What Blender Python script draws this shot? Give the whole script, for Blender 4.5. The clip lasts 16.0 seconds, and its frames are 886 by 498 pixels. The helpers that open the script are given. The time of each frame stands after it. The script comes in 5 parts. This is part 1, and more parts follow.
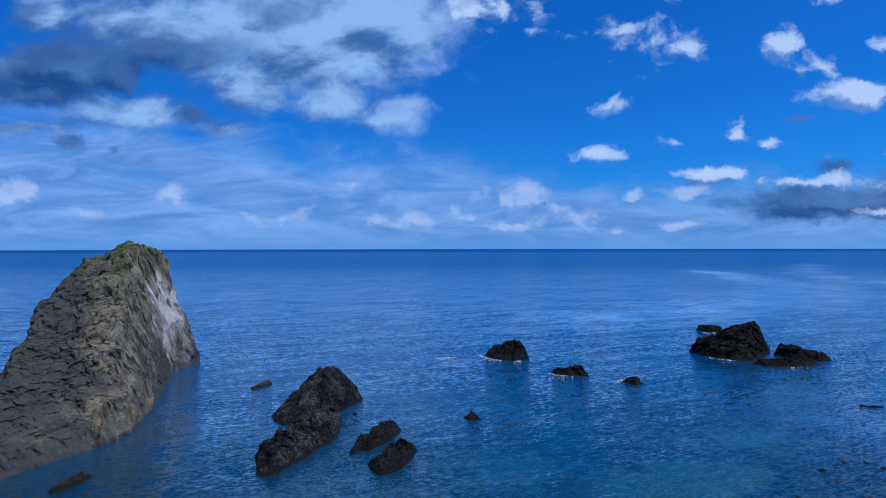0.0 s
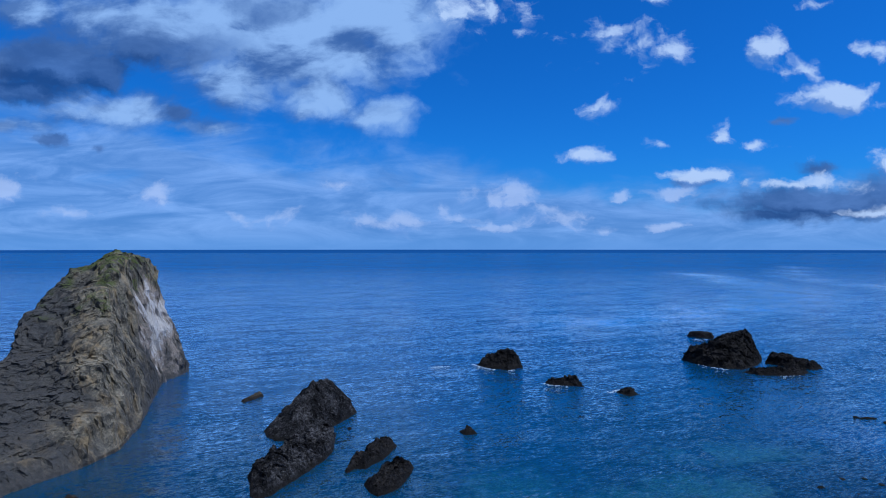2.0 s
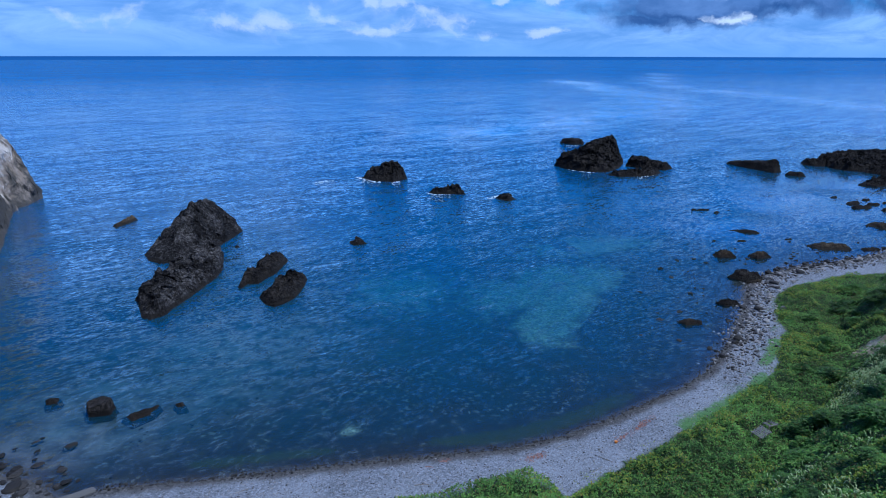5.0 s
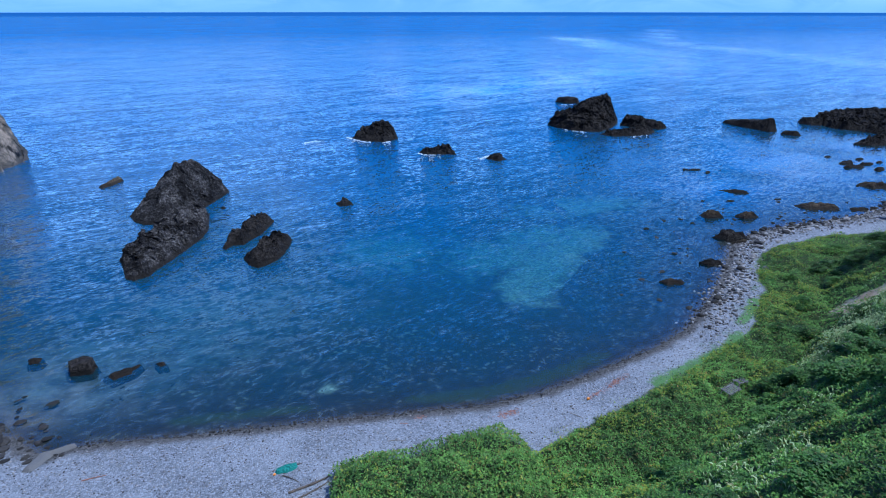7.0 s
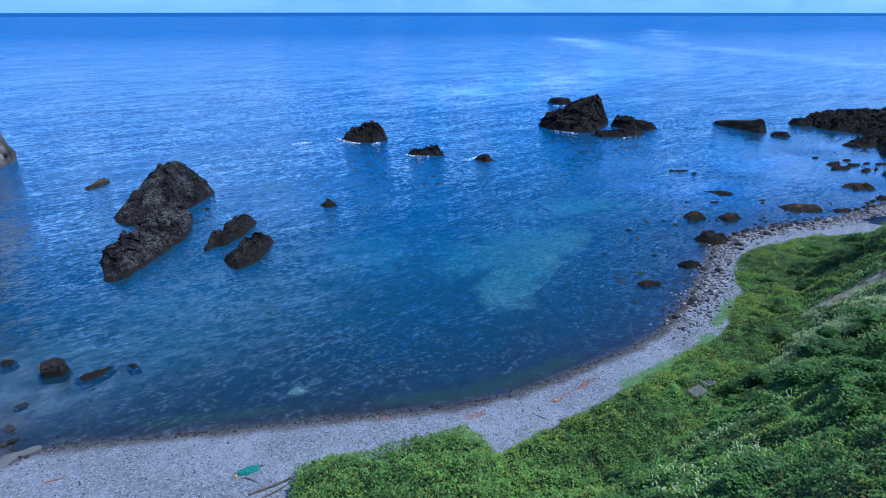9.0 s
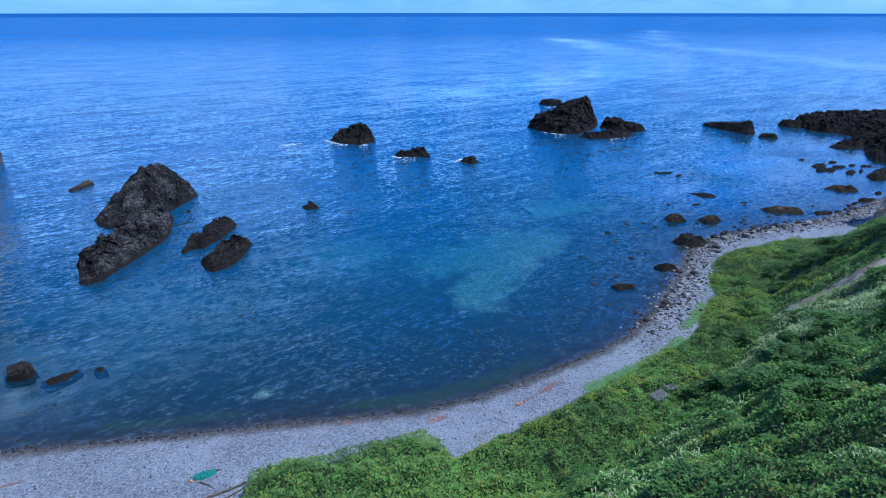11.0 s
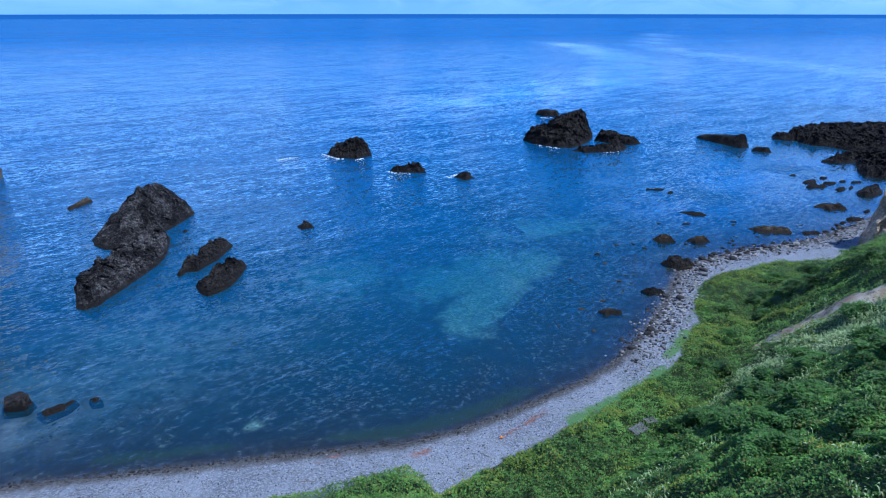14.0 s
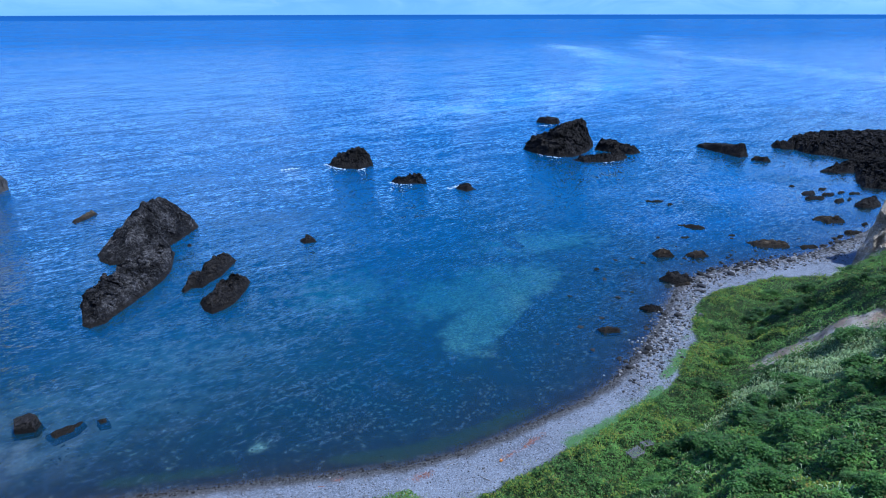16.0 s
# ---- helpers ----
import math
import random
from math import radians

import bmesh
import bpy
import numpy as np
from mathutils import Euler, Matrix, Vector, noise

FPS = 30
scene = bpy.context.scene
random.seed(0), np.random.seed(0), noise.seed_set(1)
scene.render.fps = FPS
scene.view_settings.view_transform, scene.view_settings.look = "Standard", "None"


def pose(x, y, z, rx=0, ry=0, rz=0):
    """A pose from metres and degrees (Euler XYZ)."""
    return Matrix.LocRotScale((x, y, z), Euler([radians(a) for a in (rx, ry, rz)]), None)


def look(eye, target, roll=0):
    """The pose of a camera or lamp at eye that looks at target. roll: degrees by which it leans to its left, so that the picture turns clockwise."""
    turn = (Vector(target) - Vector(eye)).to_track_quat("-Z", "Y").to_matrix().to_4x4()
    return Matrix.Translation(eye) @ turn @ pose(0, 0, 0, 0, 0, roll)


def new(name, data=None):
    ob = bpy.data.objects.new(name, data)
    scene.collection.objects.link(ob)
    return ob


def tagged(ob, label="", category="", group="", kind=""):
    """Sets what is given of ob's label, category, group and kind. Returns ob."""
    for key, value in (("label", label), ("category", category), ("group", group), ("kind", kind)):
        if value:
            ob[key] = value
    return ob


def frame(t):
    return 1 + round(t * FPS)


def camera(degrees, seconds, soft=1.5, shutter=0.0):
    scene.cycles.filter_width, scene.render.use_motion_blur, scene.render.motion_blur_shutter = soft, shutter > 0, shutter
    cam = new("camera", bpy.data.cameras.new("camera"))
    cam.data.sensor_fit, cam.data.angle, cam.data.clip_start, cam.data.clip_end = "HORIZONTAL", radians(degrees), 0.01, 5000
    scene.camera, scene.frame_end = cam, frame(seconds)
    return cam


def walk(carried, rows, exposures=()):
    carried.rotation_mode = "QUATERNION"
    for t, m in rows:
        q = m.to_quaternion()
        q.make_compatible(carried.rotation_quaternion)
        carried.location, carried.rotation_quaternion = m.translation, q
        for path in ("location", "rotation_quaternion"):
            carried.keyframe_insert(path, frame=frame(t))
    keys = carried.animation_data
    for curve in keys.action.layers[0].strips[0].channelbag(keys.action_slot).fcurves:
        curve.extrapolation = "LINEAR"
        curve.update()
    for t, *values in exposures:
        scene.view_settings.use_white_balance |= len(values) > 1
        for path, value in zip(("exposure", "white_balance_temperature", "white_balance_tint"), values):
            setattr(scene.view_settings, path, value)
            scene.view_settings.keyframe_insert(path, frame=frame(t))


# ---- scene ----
cam = camera(75.7, 16.0, soft=1.0)
PATH = [
    (0, (-0.147, -0.072, 45.022), (-0.16, 1.928, 45.015), -0.1),
    (0.5, (-0.808, 0.464, 45.93), (-0.812, 2.464, 45.923), -0.1),
    (1, (-1.25, 0.915, 46.749), (-1.249, 2.915, 46.741), -0.0),
    (1.5, (-1.713, 1.426, 47.639), (-1.708, 3.426, 47.632), -0.0),
    (2, (-2.137, 1.773, 48.072), (-2.109, 3.773, 48.067), 0.0),
    (2.5, (-2.469, 2.067, 48.201), (-2.348, 4.063, 48.195), 0.1),
    (3, (-2.661, 2.122, 48.24), (-2.393, 4.104, 48.234), 0.1),
    (3.5, (-2.92, 2.114, 48.065), (-2.531, 4.072, 47.946), 0.1),
    (4, (-3.171, 2.273, 48.139), (-2.739, 4.207, 47.864), 0.2),
    (4.5, (-3.088, 2.367, 48.33), (-2.661, 4.276, 47.915), 0.2),
    (5, (-3.111, 2.307, 48.242), (-2.696, 4.153, 47.595), 0.1),
    (5.2, (-3.15, 2.33, 48.3), (-2.738, 4.143, 47.556), 0.1),
    (5.8, (-2.7, 2.3, 48.35), (-2.292, 4.103, 47.584), 0.05),
    (7.5, (1.161, 1.51, 47.963), (1.568, 3.308, 47.187), 0.0),
    (8, (1.989, 1.287, 48.051), (2.396, 3.085, 47.276), 0.0),
    (8.5, (2.948, 1.092, 48.229), (3.354, 2.891, 47.455), -0.0),
    (9, (4.164, 0.791, 48.327), (4.571, 2.59, 47.554), -0.0),
    (11.5, (9.731, -0.339, 49.304), (10.138, 1.461, 48.533), 0.0),
    (12, (10.173, -0.415, 50.329), (10.58, 1.385, 49.559), 0.0),
    (12.5, (10.54, -0.532, 51.425), (10.946, 1.268, 50.654), 0.0),
    (13, (10.773, -0.617, 52.321), (11.179, 1.183, 51.551), 0.0),
    (13.5, (10.911, -0.644, 53.085), (11.317, 1.156, 52.316), 0.0),
    (14, (11.027, -0.71, 54.153), (11.432, 1.092, 53.384), -0.0),
    (14.5, (11.047, -0.741, 55.247), (11.451, 1.061, 54.478), -0.0),
    (15, (11.089, -0.754, 56.418), (11.492, 1.048, 55.649), -0.1),
    (15.5, (11.121, -0.803, 57.524), (11.522, 0.999, 56.756), -0.1),
    (16, (11.133, -0.808, 58.105), (11.533, 0.995, 57.338), -0.1),
]
EXPOSURES = [(t, stops, 5300, 8) for t, stops in ((0.0, -0.47), (3.0, -0.47), (4.0, -0.35), (5.0, -0.03), (7.0, 0.4), (16.0, 0.4))]
walk(cam, [(t, look(eye, target, roll)) for t, eye, target, roll in PATH], EXPOSURES)

# ---- light: world, clouds, sun ----
SUN_TO = Vector((0.44, -0.16, 0.88)).normalized()
SUN_EL = math.asin(SUN_TO.z)
SUN_AZ = math.atan2(SUN_TO.x, SUN_TO.y)


class Nodes:
    """Short hand for building node trees."""

    def __init__(self, tree):
        self.tree = tree
        tree.nodes.clear()

    def add(self, kind, **settings):
        n = self.tree.nodes.new(kind)
        for key, value in settings.items():
            setattr(n, key, value)
        return n

    def link(self, a, b):
        self.tree.links.new(a, b)

    def put(self, socket, value):
        if isinstance(value, bpy.types.NodeSocket):
            self.link(value, socket)
        elif value is not None:
            socket.default_value = value

    def math(self, op, a, b=None, c=None, clamp=False):
        n = self.add("ShaderNodeMath", operation=op, use_clamp=clamp)
        for i, v in enumerate((a, b, c)):
            self.put(n.inputs[i], v)
        return n.outputs[0]

    def vec(self, op, a, b=None, scale=None):
        n = self.add("ShaderNodeVectorMath", operation=op)
        self.put(n.inputs[0], a)
        self.put(n.inputs[1], b)
        if scale is not None:
            self.put(n.inputs["Scale"], scale)
        return n.outputs["Value"] if op in ("LENGTH", "DISTANCE", "DOT_PRODUCT") else n.outputs["Vector"]

    def mix(self, fac, a, b, blend="MIX"):
        n = self.add("ShaderNodeMix", data_type="RGBA", blend_type=blend)
        self.put(n.inputs[0], fac)
        for s, v in ((n.inputs[6], a), (n.inputs[7], b)):
            self.put(s, (*v, 1.0) if isinstance(v, tuple) and len(v) == 3 else v)
        return n.outputs[2]

    def noise(self, vector, scale, detail=4.0, rough=0.55, distortion=0.0):
        n = self.add("ShaderNodeTexNoise")
        self.put(n.inputs["Vector"], vector)
        n.inputs["Scale"].default_value = scale
        n.inputs["Detail"].default_value = detail
        n.inputs["Roughness"].default_value = rough
        n.inputs["Distortion"].default_value = distortion
        return n.outputs["Fac"]

    def voronoi(self, vector, scale, feature="F1", out="Distance"):
        n = self.add("ShaderNodeTexVoronoi", feature=feature)
        self.put(n.inputs["Vector"], vector)
        n.inputs["Scale"].default_value = scale
        return n.outputs[out]

    def ramp(self, fac, lo, hi, a=0.0, b=1.0):
        n = self.add("ShaderNodeMapRange", interpolation_type="SMOOTHSTEP")
        self.put(n.inputs["Value"], fac)
        for key, v in (("From Min", lo), ("From Max", hi), ("To Min", a), ("To Max", b)):
            n.inputs[key].default_value = v
        return n.outputs["Result"]

    def scaled(self, vector, sx, sy, sz):
        return self.vec("MULTIPLY", vector, (sx, sy, sz))

    def bump(self, height, strength, distance, normal=None):
        n = self.add("ShaderNodeBump")
        n.inputs["Strength"].default_value = strength
        n.inputs["Distance"].default_value = distance
        self.put(n.inputs["Height"], height)
        self.put(n.inputs["Normal"], normal)
        return n.outputs["Normal"]


world = bpy.data.worlds.new("sky")
world.use_nodes = True
scene.world = world
N = Nodes(world.node_tree)
way = N.add("ShaderNodeTexCoord").outputs["Generated"]
sep = N.add("ShaderNodeSeparateXYZ")
N.link(way, sep.inputs[0])
wx, wy, wz = sep.outputs
ahead = N.math("MAXIMUM", wy, 0.02)
# the cloud plan: tangents of azimuth and height, seaward
u = N.math("DIVIDE", wx, ahead)
v = N.math("DIVIDE", wz, ahead)
comb = N.add("ShaderNodeCombineXYZ")
N.link(u, comb.inputs[0])
N.link(v, comb.inputs[1])
plan = comb.outputs[0]
sky = N.add("ShaderNodeTexSky", sky_type="NISHITA", sun_disc=False, sun_elevation=SUN_EL, sun_rotation=SUN_AZ, air_density=1.0, dust_density=0.4, ozone_density=2.5)
clear = N.vec("SCALE", sky.outputs[0], scale=0.115)
clear = N.mix(1.0, clear, (0.17, 0.60, 1.25), "MULTIPLY")

# soft, warped coordinates give the clouds their billows
w1 = N.add("ShaderNodeTexNoise")
N.link(plan, w1.inputs["Vector"])
w1.inputs["Scale"].default_value = 9.0
w1.inputs["Detail"].default_value = 6.0
w1.inputs["Roughness"].default_value = 0.6
warp = N.vec("SCALE", N.vec("SUBTRACT", w1.outputs["Color"], (0.5, 0.5, 0.5)), scale=0.10)
bent = N.vec("ADD", plan, N.vec("MULTIPLY", warp, (1.0, 0.6, 0.0)))
broad = N.noise(N.scaled(plan, 1.0, 2.2, 1.0), 4.5, 6.0, 0.6, 0.4)


def puffs(where, rows, soft=1.0):
    """Cover by clouds at the given places of the plan: centre and half sizes in thousandths, and thickness."""
    total = None
    for x, y, rx, ry, thick in rows:
        d = N.vec("MULTIPLY", N.vec("SUBTRACT", where, (x / 1000, y / 1000, 0)), (1000 / rx, 1000 / ry, 0))
        f = N.math("MULTIPLY_ADD", N.vec("LENGTH", d), -thick * soft, thick)
        total = f if total is None else N.math("MAXIMUM", total, f)
    return total


WHITE = [(-223, 370, 270, 130, 1.0), (-100, 410, 160, 90, 1.0), (-450, 390, 340, 90, 0.9), (-193, 270, 90, 60, 0.8), (-94, 232, 80, 42, 0.8), (-213, 245, 55, 30, 0.7),
         (-350, 290, 130, 65, 0.7), (-705, 410, 80, 45, 0.9), (-765, 310, 70, 46, 0.8), (-550, 245, 150, 40, 0.8), (-750, 205, 90, 22, 0.7), (-390, 212, 80, 20, 0.6)]
SMALL = [(645, 320, 62, 33, 0.9), (585, 350, 42, 44, 0.8), (715, 265, 115, 38, 1.0), (775, 345, 55, 20, 0.7), (505, 203, 26, 34, 0.8), (562, 179, 55, 19, 0.8),
         (460, 124, 66, 25, 1.0), (400, 177, 34, 17, 0.7), (262, 159, 66, 20, 0.7), (345, 360, 130, 55, 0.55), (415, 345, 55, 26, 0.6), (300, 245, 46, 24, 0.5),
         (76, 410, 120, 50, 0.6), (155, 383, 32, 16, 0.6), (675, 428, 60, 15, 0.6), (405, 436, 45, 20, 0.6), (993, 333, 150, 60, 0.9), (1020, 250, 110, 45, 0.8), (860, 150, 150, 40, 0.8),
         (1180, 190, 190, 55, 0.9), (1200, 330, 170, 60, 0.8), (1000, 140, 110, 26, 0.8), (700, 122, 120, 22, 0.8), (620, 112, 80, 13, 0.7), (780, 60, 90, 14, 0.6)]
DARK = [(-682, 315, 170, 62, 1.0), (-722, 272, 120, 36, 0.9), (-582, 311, 65, 52, 0.9), (-443, 235, 32, 18, 0.7), (-667, 185, 38, 12, 0.7), (-582, 181, 17, 11, 0.6),
        (-480, 350, 190, 45, 0.6), (694, 81, 250, 44, 0.9), (684, 141, 60, 15, 0.7), (450, 112, 52, 12, 0.7), (1093, 380, 100, 50, 0.8), (900, 110, 260, 50, 0.9), (1250, 110, 280, 55, 0.9), (620, 232, 50, 9, 0.5), (600, 58, 120, 18, 0.6)]
TOWERS = [(-44, 46, 50, 22, 0.7), (-120, 52, 40, 20, 0.5), (116, 81, 60, 34, 0.9), (140, 95, 30, 22, 0.8), (66, 86, 40, 24, 0.7), (-484, 96, 44, 26, 0.7), (-752, 91, 60, 38, 0.9),
          (120, 38, 80, 16, 0.8), (330, 90, 22, 12, 0.7), (420, 92, 70, 14, 0.7), (296, 36, 22, 12, 0.7), (-290, 58, 70, 16, 0.4), (-620, 60, 60, 14, 0.4), (420, 38, 50, 9, 0.6),
          (40, 50, 120, 30, 0.45), (210, 55, 80, 26, 0.5), (-160, 110, 40, 14, 0.6)]
def cover(rows, billow, rag, lo, hi, sunward, soft):
    """How thick a kind of cloud is, and how far it stands in its own light."""
    thick = []
    for where in (bent, N.vec("ADD", bent, sunward)):
        cells = N.add("ShaderNodeTexVoronoi", feature="SMOOTH_F1", normalize=True)
        N.link(N.scaled(where, 1.0, 1.35, 1.0), cells.inputs["Vector"])
        for key, value in (("Scale", 15.0), ("Detail", 3.0), ("Roughness", 0.55), ("Smoothness", 0.6)):
            cells.inputs[key].default_value = value
        wisps = N.noise(N.scaled(where, 1.0, 1.5, 1.0), 13.0, 9.0, 0.6, 0.2)
        t = N.math("MULTIPLY_ADD", N.math("SUBTRACT", 0.34, cells.outputs["Distance"]), billow, puffs(where, rows))
        thick.append(N.math("MULTIPLY_ADD", N.math("SUBTRACT", wisps, 0.5), rag, t))
    return N.ramp(thick[0], lo, hi), N.ramp(N.math("SUBTRACT", thick[1], thick[0]), -soft, soft, 1.0, 0.0)


white, white_lit = cover(WHITE, 0.75, 0.8, -0.02, 0.62, (0.04, 0.045, 0.0), 0.55)
small, small_lit = cover(SMALL, 1.1, 2.3, 0.18, 0.80, (0.014, 0.020, 0.0), 0.34)
dark, dark_lit = cover(DARK, 1.0, 1.0, 0.02, 0.60, (0.02, 0.026, 0.0), 0.34)
tower, tower_lit = cover(TOWERS, 1.3, 2.2, 0.10, 0.75, (0.010, 0.016, 0.0), 0.30)
# the low bank over the horizon, deeper towards the west
top = N.math("MULTIPLY_ADD", N.math("SUBTRACT", 0.25, u), 0.13, 0.10)
top = N.math("MINIMUM", N.math("MAXIMUM", top, 0.10), 0.23)
bank = N.math("SUBTRACT", 1.0, N.math("DIVIDE", N.math("ABSOLUTE", v), top))
bank = N.ramp(N.math("ADD", bank, N.math("MULTIPLY", N.math("SUBTRACT", broad, 0.5), 1.9)), -0.40, 0.35, 0.0, 0.92)
streak = N.noise(N.scaled(plan, 1.5, 7.0, 1.0), 3.4, 9.0, 0.62, 0.7)
bank_colour = N.mix(N.ramp(streak, 0.34, 0.70), (0.17, 0.35, 0.74), (0.36, 0.57, 1.0))
bank_colour = N.mix(N.ramp(v, 0.0, 0.035, 0.75, 0.0), bank_colour, (0.20, 0.42, 0.86))
patch = N.ramp(broad, 0.40, 0.62)
white_colour = N.mix(N.ramp(N.math("ADD", N.math("ADD", N.math("MULTIPLY", white_lit, 0.9), N.math("MULTIPLY", patch, 0.85)), N.math("MULTIPLY_ADD", v, -0.6, N.math("MULTIPLY", u, 0.8))), -0.25, 1.05), (0.09, 0.19, 0.46), (0.46, 0.66, 1.0))
small_colour = N.mix(small_lit, (0.20, 0.36, 0.74), (0.74, 0.86, 1.08))
dark_colour = N.mix(N.math("MULTIPLY", dark_lit, N.ramp(broad, 0.35, 0.65, 0.4, 1.0)), (0.03, 0.085, 0.26), (0.14, 0.26, 0.56))
tower_colour = N.mix(tower_lit, (0.30, 0.48, 0.90), (0.68, 0.78, 1.05))
colour = N.mix(bank, clear, bank_colour)
colour = N.mix(N.math("MULTIPLY", white, 0.95), colour, white_colour)
colour = N.mix(N.math("MULTIPLY", dark, 0.9), colour, dark_colour)
colour = N.mix(N.math("MULTIPLY", tower, 0.66), colour, tower_colour)
colour = N.mix(N.math("MULTIPLY", small, 0.92), colour, small_colour)
# elsewhere in the sky: broken cloud of the same kind
dome = N.ramp(N.noise(way, 2.6, 7.0, 0.6, 0.4), 0.42, 0.60)
over = N.mix(N.math("MULTIPLY", dome, 0.9), clear, N.mix(N.noise(way, 5.0, 5.0), (0.42, 0.47, 0.66), (0.68, 0.73, 0.88)))
over = N.vec("SCALE", over, scale=N.ramp(wx, 0.2, 0.85, 0.72, 1.15))
front = N.ramp(wy, 0.32, 0.50)
colour = N.mix(front, over, colour)
# below the rim of the sea
far_sea = N.mix(N.ramp(wz, -0.012, -0.0035), (0.03, 0.13, 0.42), (0.025, 0.11, 0.38))
colour = N.mix(N.ramp(wz, -0.0042, -0.0030), far_sea, colour)
background = N.add("ShaderNodeBackground")
N.link(colour, background.inputs["Color"])
background.inputs["Strength"].default_value = 1.0
N.link(background.outputs[0], N.add("ShaderNodeOutputWorld").inputs[0])

lamp = bpy.data.lights.new("sun", "SUN")
lamp.energy, lamp.angle, lamp.color = 4.3, radians(1.5), (1.0, 0.95, 0.89)
sun = new("sun", lamp)
sun.matrix_world = look(SUN_TO * 100, (0, 0, 0))

# ---- materials ----
def material(name):
    m = bpy.data.materials.new(name)
    m.use_nodes = True
    n = Nodes(m.node_tree)
    n.out = n.add("ShaderNodeOutputMaterial")
    return m, n


def principled(n, colour, rough, normal=None, spec=0.3):
    b = n.add("ShaderNodeBsdfPrincipled")
    n.put(b.inputs["Base Color"], (*colour, 1.0) if isinstance(colour, tuple) else colour)
    n.put(b.inputs["Roughness"], rough)
    b.inputs["Specular IOR Level"].default_value = spec
    n.put(b.inputs["Normal"], normal)
    n.link(b.outputs[0], n.out.inputs[0])
    return b


def rock_material(name, dark, mid, pale, scale=1.0, wet=True, net=0.3):
    m, n = material(name)
    geo = n.add("ShaderNodeNewGeometry")
    p = geo.outputs["Position"]
    big = n.noise(p, 0.16 * scale, 6.0, 0.6, 0.6)
    grain = n.noise(p, 1.6 * scale, 8.0, 0.7)
    cracks = n.voronoi(n.vec("ADD", p, n.vec("SCALE", n.add("ShaderNodeTexNoise").outputs["Color"], scale=0.8)), 0.9 * scale, "DISTANCE_TO_EDGE")
    c = n.mix(n.ramp(big, 0.35, 0.65), dark, mid)
    c = n.mix(n.ramp(n.math("MULTIPLY", grain, n.math("ADD", big, 0.5)), 0.45, 0.75), c, pale)
    c = n.mix(n.ramp(cracks, 0.0, 0.07, net, 0.0), c, tuple(0.35 * k for k in dark))
    sp = n.add("ShaderNodeSeparateXYZ")
    n.link(p, sp.inputs[0])
    if wet:
        band = n.ramp(n.math("ADD", sp.outputs[2], n.math("MULTIPLY", grain, -1.2)), -0.1, 0.35, 1.0, 0.0)
        c = n.mix(n.math("MULTIPLY", band, 0.8), c, (0.012, 0.011, 0.010))
    nrm = n.bump(n.math("ADD", grain, n.math("MULTIPLY", n.ramp(cracks, 0.0, 0.1), 0.6 * net)), 1.0, 0.6)
    principled(n, c, n.ramp(grain, 0.3, 0.7, 0.75, 0.97), nrm, 0.12)
    return m, n, c, p, sp


BASALT = rock_material("dark basalt", (0.006, 0.006, 0.0068), (0.022, 0.021, 0.022), (0.13, 0.125, 0.125))[0]
REEF = rock_material("reef rock", (0.0045, 0.0042, 0.0042), (0.011, 0.010, 0.0098), (0.048, 0.043, 0.039))[0]
BROWN = rock_material("weedy brown rock", (0.022, 0.016, 0.011), (0.055, 0.042, 0.028), (0.13, 0.105, 0.07))[0]
CLIFF = rock_material("tan cliff", (0.20, 0.17, 0.13), (0.42, 0.36, 0.28), (0.62, 0.56, 0.46), 1.0, False)[0]


